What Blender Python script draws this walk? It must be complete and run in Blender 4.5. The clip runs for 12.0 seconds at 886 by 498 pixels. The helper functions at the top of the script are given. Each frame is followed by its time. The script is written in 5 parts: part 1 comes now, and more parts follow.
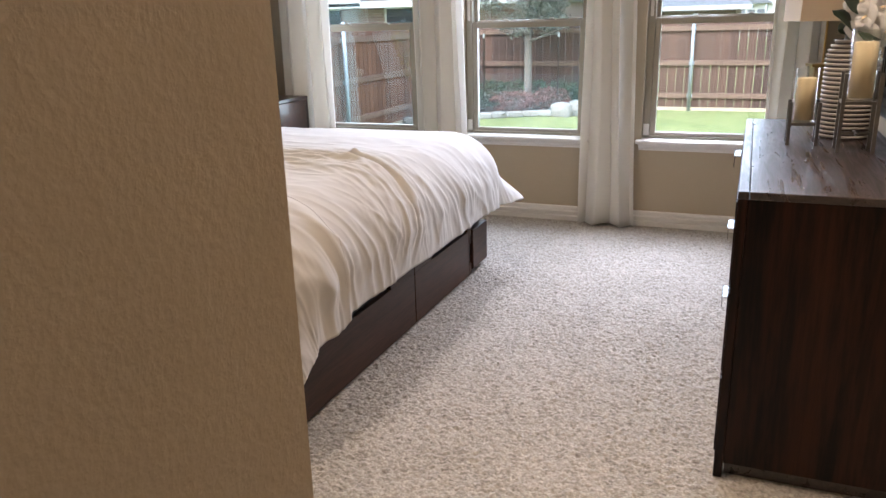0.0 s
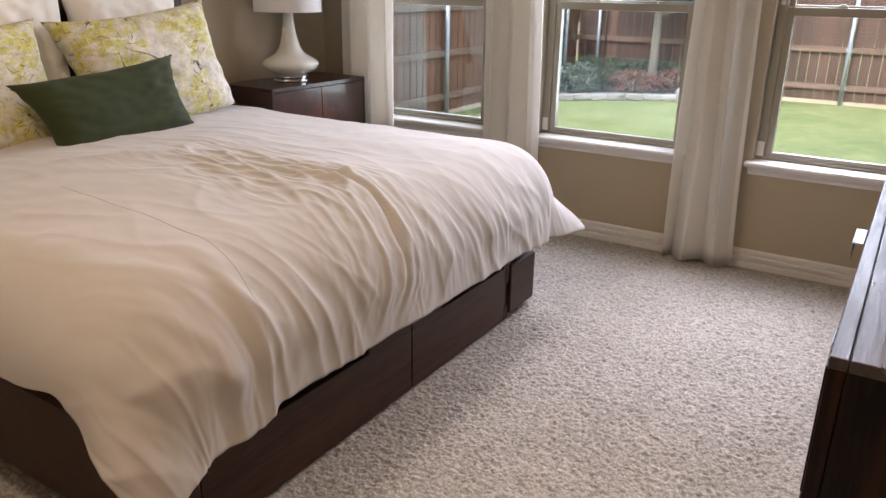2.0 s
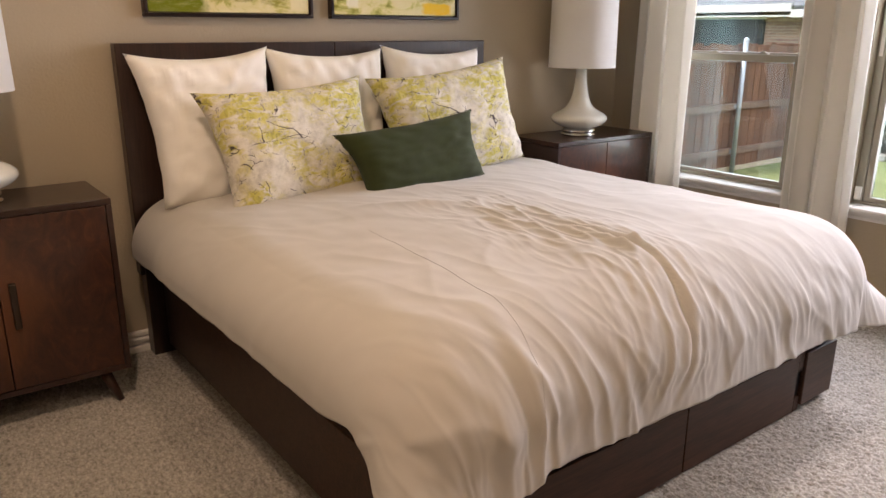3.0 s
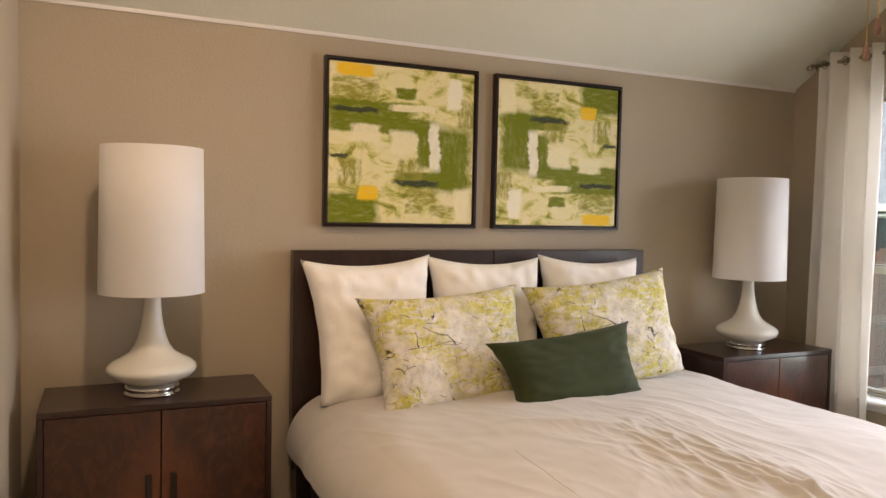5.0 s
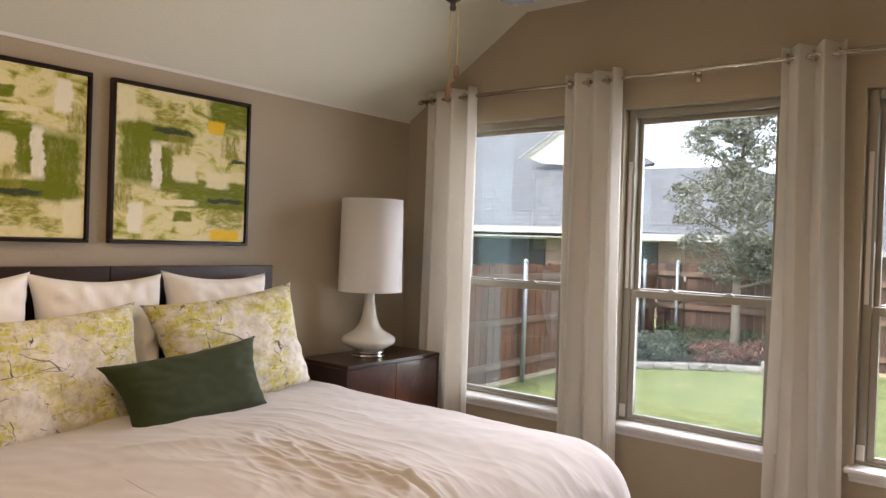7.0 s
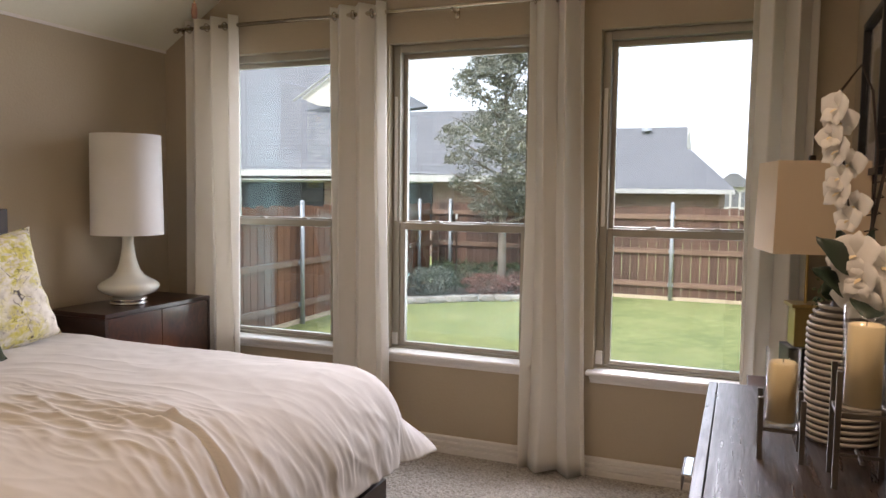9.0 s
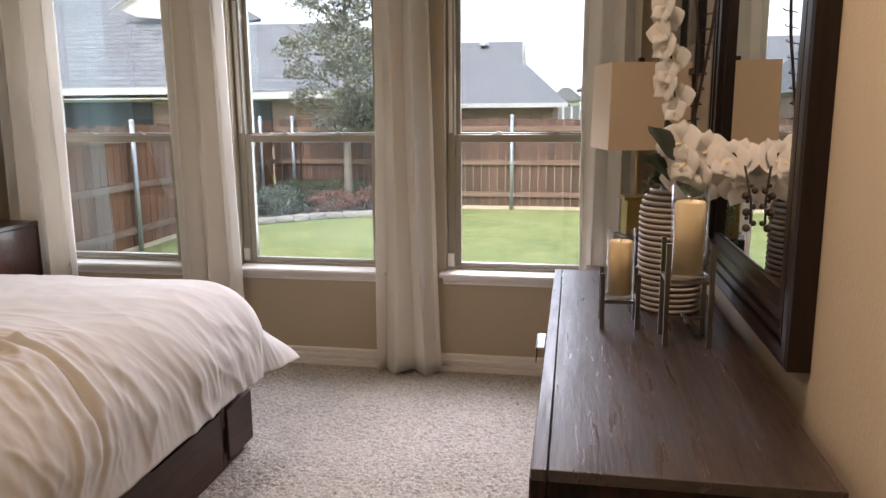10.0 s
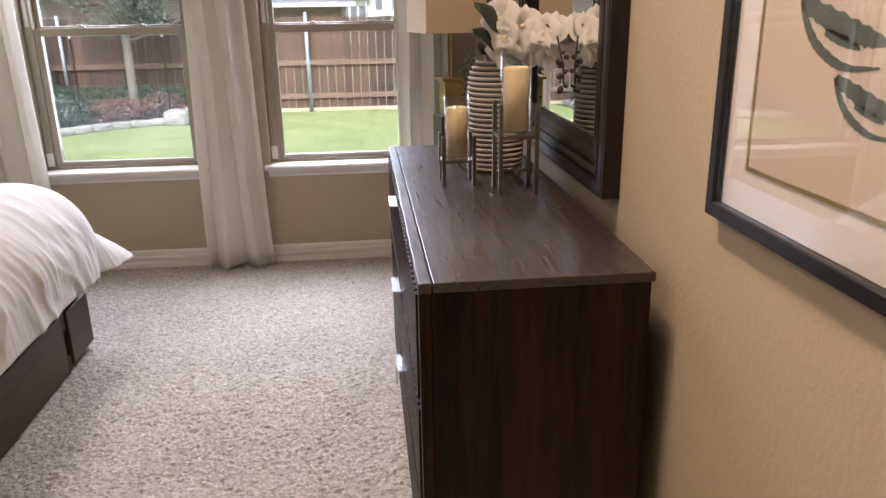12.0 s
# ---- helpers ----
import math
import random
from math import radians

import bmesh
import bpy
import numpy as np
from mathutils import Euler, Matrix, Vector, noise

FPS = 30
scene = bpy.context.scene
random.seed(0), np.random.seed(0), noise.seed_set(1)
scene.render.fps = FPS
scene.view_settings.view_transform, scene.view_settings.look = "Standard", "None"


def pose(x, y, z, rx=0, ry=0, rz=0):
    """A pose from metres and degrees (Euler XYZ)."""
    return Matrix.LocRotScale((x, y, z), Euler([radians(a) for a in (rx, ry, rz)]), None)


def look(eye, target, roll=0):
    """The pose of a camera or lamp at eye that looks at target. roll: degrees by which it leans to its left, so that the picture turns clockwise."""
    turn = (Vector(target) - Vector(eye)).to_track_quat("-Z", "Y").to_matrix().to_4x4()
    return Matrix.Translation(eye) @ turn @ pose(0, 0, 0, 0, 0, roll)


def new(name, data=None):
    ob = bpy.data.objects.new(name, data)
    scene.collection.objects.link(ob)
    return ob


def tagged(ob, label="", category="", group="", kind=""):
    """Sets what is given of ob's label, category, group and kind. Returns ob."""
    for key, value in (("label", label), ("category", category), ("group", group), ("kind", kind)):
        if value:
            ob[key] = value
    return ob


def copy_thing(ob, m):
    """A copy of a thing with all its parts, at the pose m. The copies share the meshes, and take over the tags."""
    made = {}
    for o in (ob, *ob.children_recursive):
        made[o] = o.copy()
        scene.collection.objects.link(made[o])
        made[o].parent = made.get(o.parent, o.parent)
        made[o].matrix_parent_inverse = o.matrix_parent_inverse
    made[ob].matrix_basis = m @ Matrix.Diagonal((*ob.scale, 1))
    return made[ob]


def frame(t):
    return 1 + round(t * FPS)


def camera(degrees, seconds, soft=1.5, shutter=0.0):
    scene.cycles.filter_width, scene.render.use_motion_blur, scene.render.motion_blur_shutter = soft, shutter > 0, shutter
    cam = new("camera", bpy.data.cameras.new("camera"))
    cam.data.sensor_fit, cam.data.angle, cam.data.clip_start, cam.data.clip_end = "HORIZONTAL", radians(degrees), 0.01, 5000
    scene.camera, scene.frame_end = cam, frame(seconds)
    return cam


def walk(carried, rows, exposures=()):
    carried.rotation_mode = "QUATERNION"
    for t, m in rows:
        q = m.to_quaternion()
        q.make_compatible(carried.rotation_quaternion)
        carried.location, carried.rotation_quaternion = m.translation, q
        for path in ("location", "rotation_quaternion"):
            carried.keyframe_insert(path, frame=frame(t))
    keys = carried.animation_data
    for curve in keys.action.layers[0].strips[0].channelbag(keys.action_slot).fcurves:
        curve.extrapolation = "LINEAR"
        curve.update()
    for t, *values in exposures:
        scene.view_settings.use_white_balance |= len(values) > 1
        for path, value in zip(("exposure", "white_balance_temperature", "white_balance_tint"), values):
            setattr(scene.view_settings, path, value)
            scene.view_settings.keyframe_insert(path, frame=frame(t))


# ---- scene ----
cam = camera(61.6, 12.0)
PATH = [
    (0, (0.958, 0.902, 1.354), (0.226, 2.67, 0.771), -1.5),
    (0.5, (0.976, 1.178, 1.367), (0.335, 2.981, 0.786), -0.7),
    (1, (0.962, 1.459, 1.391), (0.326, 3.268, 0.824), -0.7),
    (1.5, (0.985, 1.677, 1.417), (0.256, 3.437, 0.808), 0.4),
    (2, (0.993, 1.833, 1.433), (-0.013, 3.425, 0.762), 0.8),
    (2.5, (0.95, 1.834, 1.463), (-0.365, 3.201, 0.828), 0.3),
    (3, (0.901, 1.817, 1.489), (-0.633, 2.969, 0.92), 0.2),
    (3.5, (0.871, 1.814, 1.511), (-0.817, 2.786, 1.056), 0.3),
    (3.7, (0.865, 1.808, 1.516), (-0.862, 2.736, 1.12), 0.4),
    (5.3, (0.908, 1.868, 1.613), (-0.907, 2.705, 1.55), 1.4),
    (5.5, (0.926, 1.872, 1.605), (-0.87, 2.751, 1.549), 1.5),
    (6, (0.93, 1.886, 1.604), (-0.732, 2.998, 1.555), 1.8),
    (6.5, (0.941, 1.891, 1.612), (-0.514, 3.262, 1.584), 2.1),
    (7, (0.976, 1.904, 1.601), (-0.275, 3.464, 1.579), 1.9),
    (7.5, (1.0, 1.917, 1.587), (-0.078, 3.601, 1.552), 1.6),
    (7.7, (1.007, 1.931, 1.584), (-0.016, 3.649, 1.542), 1.4),
    (9.3, (1.041, 1.931, 1.529), (0.347, 3.794, 1.315), 0.6),
    (9.5, (1.044, 1.912, 1.519), (0.394, 3.785, 1.255), 0.5),
    (10, (1.008, 1.871, 1.488), (0.668, 3.807, 1.119), -0.4),
    (10.5, (0.919, 1.749, 1.459), (0.864, 3.696, 1.002), -1.1),
    (11, (0.885, 1.674, 1.436), (1.006, 3.596, 0.896), -0.7),
    (11.5, (0.869, 1.637, 1.426), (1.054, 3.539, 0.838), -0.8),
    (12, (0.858, 1.638, 1.421), (1.052, 3.531, 0.805), -0.9),
]
walk(cam, [(t, look(eye, target, roll)) for t, eye, target, roll in PATH], [(0.0, 2.92, 5640, 21), (2.0, 2.57, 6050, 25), (3.5, 2.70, 6460, 26), (5.5, 2.68, 6480, 23), (7.5, 2.46, 6330, 26), (9.5, 2.38, 6330, 26), (10.5, 2.54, 6180, 27), (12.0, 2.76, 6030, 27)])

# ---- world, sun, lamps ----
world = bpy.data.worlds.new("overcast_sky")
scene.world = world
world.use_nodes = True
wn, wl = world.node_tree.nodes, world.node_tree.links
sky = wn.new("ShaderNodeTexSky")
sky.sky_type = "NISHITA"
sky.sun_disc = False
sky.sun_elevation, sky.sun_rotation = radians(38), radians(200)
sky.air_density, sky.dust_density, sky.ozone_density = 1.0, 4.0, 1.0
cloud = wn.new("ShaderNodeMix")
cloud.data_type = "RGBA"
cloud.inputs[0].default_value = 0.72
cloud.inputs[7].default_value = (6.6, 6.8, 7.1, 1)
wl.new(sky.outputs["Color"], cloud.inputs[6])
wl.new(cloud.outputs[2], wn["Background"].inputs["Color"])
wn["Background"].inputs["Strength"].default_value = 0.135

sun_data = bpy.data.lights.new("sun", "SUN")
sun_data.energy, sun_data.angle, sun_data.color = 1.5, radians(14), (1.0, 0.96, 0.9)
sun = new("sun", sun_data)
sun.matrix_world = look((0, 0, 20), (4.5, 12, 4.5))


def area_lamp(name, m, sx, sy, watts, colour):
    data = bpy.data.lights.new(name, "AREA")
    data.shape, data.size, data.size_y, data.energy, data.color = "RECTANGLE", sx, sy, watts, colour
    ob = new(name, data)
    ob.matrix_world = m
    return ob


WINDOWS = [(-2.17, -1.29), (-0.93, -0.05), (0.31, 1.19)]
SILL_Z, HEAD_Z, RAIL_Z = 0.575, 2.40, 1.33
WALL_Y = 5.93
# the sky's light entering by the windows: across to the bed, and down onto the carpet
for (wx0, wx1), aside, drop, height, watts, spread in (
        (WINDOWS[0], 0.30, 0.05, 1.7, 3.8, 120), (WINDOWS[1], 0.42, 0.05, 1.7, 3.0, 104),
        (WINDOWS[1], -0.10, 1.15, 0.9, 2.1, 88), (WINDOWS[2], 0.0, 1.15, 1.5, 3.7, 88)):
    wc, wz = (wx0 + wx1) / 2, 1.5 if height > 1 else 1.9
    wide = 0.84 if drop < 1 else 0.42
    wc -= 0 if drop < 1 else 0.20
    glow = area_lamp("window_daylight", look((wc, 6.2, wz), (wc - aside, 5.2, wz - drop)), wide, height, watts, (0.97, 0.98, 1.0))
    glow.data.spread = radians(spread)
# warm fill from recessed downlights in the ceiling, added out of view
ADDED_DOWNLIGHTS = [(1.0, 0.55, 2.45, 0.45), (-0.9, 2.1, 3.08, 4.0), (0.80, 3.22, 3.08, 2.6), (0.62, 3.02, 3.08, 3.4)]
# the last one, added to brighten the wall, is tilted toward the framed drawing
for lx, ly, lz, watts in ADDED_DOWNLIGHTS:
    aim = (1.5, 2.35, 1.1) if (lx, ly) == ADDED_DOWNLIGHTS[-1][:2] else (lx, ly, 0)
    glow = area_lamp("added_downlight_glow", look((lx, ly, lz - 0.02), aim), 0.10, 0.10, watts, (1.0, 0.76, 0.50))
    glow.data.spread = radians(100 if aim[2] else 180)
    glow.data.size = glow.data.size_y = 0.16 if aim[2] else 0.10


# ---- materials ----
def material(name):
    m = bpy.data.materials.new(name)
    m.use_nodes = True
    return m, m.node_tree.nodes, m.node_tree.links, m.node_tree.nodes["Principled BSDF"]


def coords(n, l, scale=(1, 1, 1), source="Object", turn=(0, 0, 0)):
    tc, mp = n.new("ShaderNodeTexCoord"), n.new("ShaderNodeMapping")
    mp.inputs["Scale"].default_value = scale
    mp.inputs["Rotation"].default_value = turn
    l.new(tc.outputs[source], mp.inputs["Vector"])
    return mp.outputs["Vector"]


def noise_of(n, l, vec, scale, detail=4.0, rough=0.55, distortion=0.0):
    t = n.new("ShaderNodeTexNoise")
    t.inputs["Scale"].default_value, t.inputs["Detail"].default_value = scale, detail
    t.inputs["Roughness"].default_value, t.inputs["Distortion"].default_value = rough, distortion
    l.new(vec, t.inputs["Vector"])
    return t.outputs["Fac"]


def ramp(n, l, fac, stops):
    r = n.new("ShaderNodeValToRGB")
    e = r.color_ramp.elements
    while len(e) < len(stops):
        e.new(0.5)
    for el, (p, c) in zip(e, stops):
        el.position, el.color = p, (*c, 1)
    l.new(fac, r.inputs["Fac"])
    return r.outputs["Color"]


def blend(n, l, fac, a, b, mode="MIX"):
    m = n.new("ShaderNodeMix")
    m.data_type, m.blend_type = "RGBA", mode
    for sock, v in ((m.inputs[0], fac), (m.inputs[6], a), (m.inputs[7], b)):
        if isinstance(v, (int, float)):
            sock.default_value = v
        elif isinstance(v, tuple):
            sock.default_value = (*v, 1)
        else:
            l.new(v, sock)
    return m.outputs[2]


def bump(n, l, bsdf, height, strength, distance, after=None):
    b = n.new("ShaderNodeBump")
    b.inputs["Strength"].default_value, b.inputs["Distance"].default_value = strength, distance
    l.new(height, b.inputs["Height"])
    if after:
        l.new(after, b.inputs["Normal"])
    l.new(b.outputs["Normal"], bsdf.inputs["Normal"])
    return b.outputs["Normal"]


def paint(name, colour, rough=0.6, grain=60.0, relief=0.15, blotch=0.12, metal=0.0, depth=0.002, stretch=(1, 1, 1), vary=0.0, gloss=0.5):
    """A surface of one colour with blotches, fine relief and, with vary, a tone of its own for each piece."""
    m, n, l, b = material(name)
    v = coords(n, l, stretch)
    big = noise_of(n, l, v, 2.3, 3)
    dark, light = tuple(c * (1 - blotch) for c in colour), tuple(min(1, c * (1 + blotch)) for c in colour)
    col = ramp(n, l, big, [(0.3, dark), (0.7, light)])
    fine = noise_of(n, l, v, grain, 5)
    col = blend(n, l, 0.35, col, ramp(n, l, fine, [(0.25, dark), (0.75, light)]))
    if vary:
        info = n.new("ShaderNodeObjectInfo")
        col = blend(n, l, 1.0, col, ramp(n, l, info.outputs["Random"], [(0, (1 - vary,) * 3), (1, (1,) * 3)]), "MULTIPLY")
    l.new(col, b.inputs["Base Color"])
    b.inputs["Roughness"].default_value, b.inputs["Metallic"].default_value = rough, metal
    b.inputs["Specular IOR Level"].default_value = gloss
    if relief:
        bump(n, l, b, fine, relief, depth)
    return m


def wood(name, dark, light, rough=0.35, axis="y", scale=1.0, relief=0.2, vary=0.0, coat=0.0, open_grain=0.0, gloss_level=0.5, band=(0.32, 0.68)):
    m, n, l, b = material(name)
    s = {"x": (1.2, 16, 16), "y": (16, 1.2, 16), "z": (16, 16, 1.2)}[axis]
    v = coords(n, l, tuple(k * scale for k in s))
    streak = noise_of(n, l, v, 1.6, 8, 0.65, 0.6)
    v2 = coords(n, l, tuple(k * scale * 4 for k in s))
    pore = noise_of(n, l, v2, 1.8, 4, 0.7)
    col = ramp(n, l, streak, [(band[0], dark), (band[1], light)])
    col = blend(n, l, 0.4, col, ramp(n, l, pore, [(0.42, dark), (0.6, light)]))
    if vary:
        info = n.new("ShaderNodeObjectInfo")
        col = blend(n, l, 1.0, col, ramp(n, l, info.outputs["Random"], [(0, (1 - vary, 1 - vary, 1 - vary * 0.9)), (1, (1, 1, 1))]), "MULTIPLY")
    l.new(col, b.inputs["Base Color"])
    b.inputs["Coat Weight"].default_value, b.inputs["Coat Roughness"].default_value = coat, 0.15
    b.inputs["Roughness"].default_value, b.inputs["Specular IOR Level"].default_value = rough, gloss_level
    if open_grain:
        gloss = ramp(n, l, streak, [(0.40, (rough + open_grain,) * 3), (0.60, (rough - open_grain * 0.15,) * 3)])
        l.new(gloss, b.inputs["Roughness"])
    bump(n, l, b, pore, relief, 0.0012)
    return m


def fabric(name, colour, weave=900.0, relief=0.25, blotch=0.06, sheen=0.3, through_light=0.0):
    m, n, l, b = material(name)
    v = coords(n, l)
    w = noise_of(n, l, v, weave, 2)
    mid = noise_of(n, l, v, 9, 4)
    dark, light = tuple(c * (1 - blotch) for c in colour), tuple(min(1, c * (1 + blotch)) for c in colour)
    col = blend(n, l, 0.4, ramp(n, l, mid, [(0.3, dark), (0.7, light)]), ramp(n, l, w, [(0.3, dark), (0.7, light)]))
    l.new(col, b.inputs["Base Color"])
    b.inputs["Roughness"].default_value = 0.9
    b.inputs["Sheen Weight"].default_value = sheen
    nor = bump(n, l, b, mid, 0.12, 0.006)
    bump(n, l, b, w, relief, 0.0008, nor)
    if through_light:
        t, mix = n.new("ShaderNodeBsdfTranslucent"), n.new("ShaderNodeMixShader")
        l.new(col, t.inputs["Color"])
        mix.inputs[0].default_value = through_light
        l.new(b.outputs[0], mix.inputs[1])
        l.new(t.outputs[0], mix.inputs[2])
        l.new(mix.outputs[0], n["Material Output"].inputs["Surface"])
    return m


def pane_glass(name, tint, ior=1.5, sheen=(1, 1, 1)):
    """Thin clear glass: what lies behind shows, with a real mirror image by Fresnel gloss."""
    m, n, l, b = material(name)
    n.remove(b)
    clear, gloss, mix, face = n.new("ShaderNodeBsdfTransparent"), n.new("ShaderNodeBsdfGlossy"), n.new("ShaderNodeMixShader"), n.new("ShaderNodeLayerWeight")
    clear.inputs["Color"].default_value = (*tint, 1)
    gloss.inputs["Roughness"].default_value = 0.004
    gloss.inputs["Color"].default_value = (*sheen, 1)
    face.inputs["Blend"].default_value = 0.5
    steep, fres = n.new("ShaderNodeMath"), n.new("ShaderNodeMath")
    steep.operation, fres.operation = "POWER", "MULTIPLY_ADD"
    steep.inputs[1].default_value = 5.0
    f0 = ((ior - 1) / (ior + 1)) ** 2
    fres.inputs[1].default_value, fres.inputs[2].default_value = 1 - f0, f0
    l.new(face.outputs["Facing"], steep.inputs[0])
    l.new(steep.outputs[0], fres.inputs[0])
    l.new(fres.outputs[0], mix.inputs[0])
    l.new(clear.outputs[0], mix.inputs[1])
    l.new(gloss.outputs[0], mix.inputs[2])
    l.new(mix.outputs[0], n["Material Output"].inputs["Surface"])
    return m


M_WALL = paint("taupe_wall_paint", (0.405, 0.342, 0.245), 0.72, 78, 0.46, 0.035, depth=0.0035)
M_CEIL = paint("ceiling_paint", (0.70, 0.69, 0.565), 0.85, 70, 0.35, 0.03, depth=0.004)
M_TRIM = paint("white_trim_paint", (0.74, 0.72, 0.68), 0.4, 30, 0.05, 0.03)
M_VINYL = paint("almond_window_frame", (0.31, 0.285, 0.225), 0.4, 40, 0.04, 0.04)
M_ESPRESSO = wood("espresso_wood", (0.024, 0.0105, 0.006), (0.072, 0.032, 0.018), 0.42, "y", 1.0, 0.1, coat=0.03, gloss_level=0.3)
M_ESPRESSO_Z = wood("espresso_wood_upright", (0.013, 0.006, 0.004), (0.044, 0.020, 0.013), 0.34, "z", 1.0, 0.1, coat=0.2)
M_DRESSER = wood("grained_brown_black_wood", (0.002, 0.0013, 0.001), (0.050, 0.029, 0.022), 0.30, "y", 1.25, 0.9, coat=0.25, open_grain=0.18, gloss_level=0.9)
M_DRESSER_Z = wood("grained_brown_black_wood_upright", (0.0015, 0.0008, 0.0005), (0.046, 0.0155, 0.0065), 0.4, "z", 0.30, 0.3, gloss_level=0.22, band=(0.46, 0.74))
M_DARKWOOD = wood("near_black_brown_wood", (0.005, 0.0025, 0.002), (0.020, 0.009, 0.006), 0.3, "z", 0.8, 0.1, gloss_level=0.4)
M_NIGHT = wood("dark_cherry_wood", (0.014, 0.006, 0.004), (0.042, 0.015, 0.009), 0.3, "y", 0.8, 0.1, coat=0.3)
M_DUVET = fabric("ivory_duvet_cotton", (0.53, 0.505, 0.46), 700, 0.1, 0.02, 0.2)
M_WHITE_COTTON = fabric("white_pillow_cotton", (0.88, 0.86, 0.80), 800, 0.1, 0.02, 0.2)
M_CURTAIN = fabric("off_white_curtain_linen", (0.84, 0.82, 0.76), 500, 0.2, 0.02, 0.2, 0.30)
M_SHADE = fabric("white_lamp_shade_linen", (0.80, 0.79, 0.76), 600, 0.2, 0.02, 0.1, 0.25)
# off-white linen with the warm glow on it put into a tan colour
M_SHADE_WARM_GLOW = fabric("glow_tinted_shade_linen", (0.80, 0.67, 0.49), 600, 0.2, 0.02, 0.1, 0.3)
M_VELVET = fabric("green_velvet", (0.024, 0.035, 0.005), 400, 0.2, 0.2, 0.04)
M_CERAMIC = paint("cream_glazed_ceramic", (0.66, 0.65, 0.57), 0.12, 8, 0.02, 0.03)
M_CHROME = paint("polished_chrome", (0.78, 0.78, 0.78), 0.08, 20, 0.0, 0.02, 1.0)
M_BRUSHED = paint("brushed_nickel", (0.60, 0.54, 0.45), 0.17, 60, 0.05, 0.05, 1.0)
M_BLACK = paint("black_frame_paint", (0.010, 0.010, 0.012), 0.4, 40, 0.05, 0.1, gloss=0.35)
M_BRONZE = paint("dark_bronze_metal", (0.06, 0.045, 0.035), 0.4, 40, 0.05, 0.15, 0.8)
M_BRASS = paint("aged_brass", (0.50, 0.37, 0.15), 0.3, 30, 0.05, 0.12, 1.0)
M_WAX = paint("cream_candle_wax", (0.80, 0.66, 0.40), 0.45, 14, 0.1, 0.06)
M_MAT_BOARD = paint("cream_mat_board", (0.74, 0.715, 0.70), 0.9, 200, 0.05, 0.02)
M_PAPER = paint("tan_drawing_paper", (0.60, 0.53, 0.455), 0.9, 180, 0.05, 0.03)
M_KICK = wood("pale_pine_board", (0.42, 0.33, 0.22), (0.60, 0.50, 0.36), 0.85, "x", 0.5, 0.4)
M_STEEL = paint("dark_steel", (0.22, 0.21, 0.195), 0.3, 60, 0.05, 0.08, 1.0)
M_INK = paint("dark_green_ink", (0.075, 0.105, 0.09), 0.8, 60, 0.1, 0.4)
M_PETAL = fabric("white_silk_petal", (0.82, 0.80, 0.76), 300, 0.2, 0.04, 0.2, 0.25)
M_STEM = paint("dark_brown_stem", (0.035, 0.022, 0.015), 0.6, 60, 0.2, 0.2)
M_LEAF_DARK = paint("dark_green_leaf", (0.014, 0.028, 0.013), 0.4, 30, 0.1, 0.3)
M_GLASS = pane_glass("window_glass", (0.685, 0.73, 0.72), 1.60, (0.50, 0.88, 1.0))
M_CLEAR = pane_glass("clear_glass", (0.985, 0.99, 0.985), 1.45)
M_PICTURE_GLASS = pane_glass("picture_glass", (0.99, 0.99, 0.99), 1.7)
M_POST = paint("galvanised_steel", (0.38, 0.40, 0.42), 0.45, 30, 0.05, 0.08, 0.5)
M_STONE = paint("pale_limestone", (0.33, 0.30, 0.265), 0.9, 12, 0.8, 0.35, depth=0.02, vary=0.3)
M_MULCH = paint("dark_mulch", (0.055, 0.04, 0.03), 0.95, 25, 1.0, 0.4, depth=0.03)
M_TRUNK = paint("grey_bark", (0.20, 0.17, 0.14), 0.9, 18, 0.9, 0.3, depth=0.01, stretch=(1, 1, 0.25))
M_SIDING = paint("cream_siding_paint", (0.50, 0.485, 0.44), 0.7, 20, 0.1, 0.05)
M_FASCIA = paint("white_fascia_paint", (0.42, 0.415, 0.40), 0.6, 20, 0.1, 0.05)
# side pickets: sunlight on the red cedar is put into this lighter colour
M_FENCE_SIDE = wood("sunlit_red_cedar_pickets", (0.12, 0.052, 0.028), (0.30, 0.14, 0.075), 0.8, "z", 0.5, 0.5, vary=0.35)
M_FENCE_BACK = wood("brown_cedar_pickets", (0.085, 0.042, 0.028), (0.20, 0.11, 0.075), 0.8, "z", 0.5, 0.5, vary=0.55)
M_RAIL = wood("weathered_fence_rail", (0.13, 0.075, 0.05), (0.27, 0.17, 0.12), 0.8, "x", 0.5, 0.4)


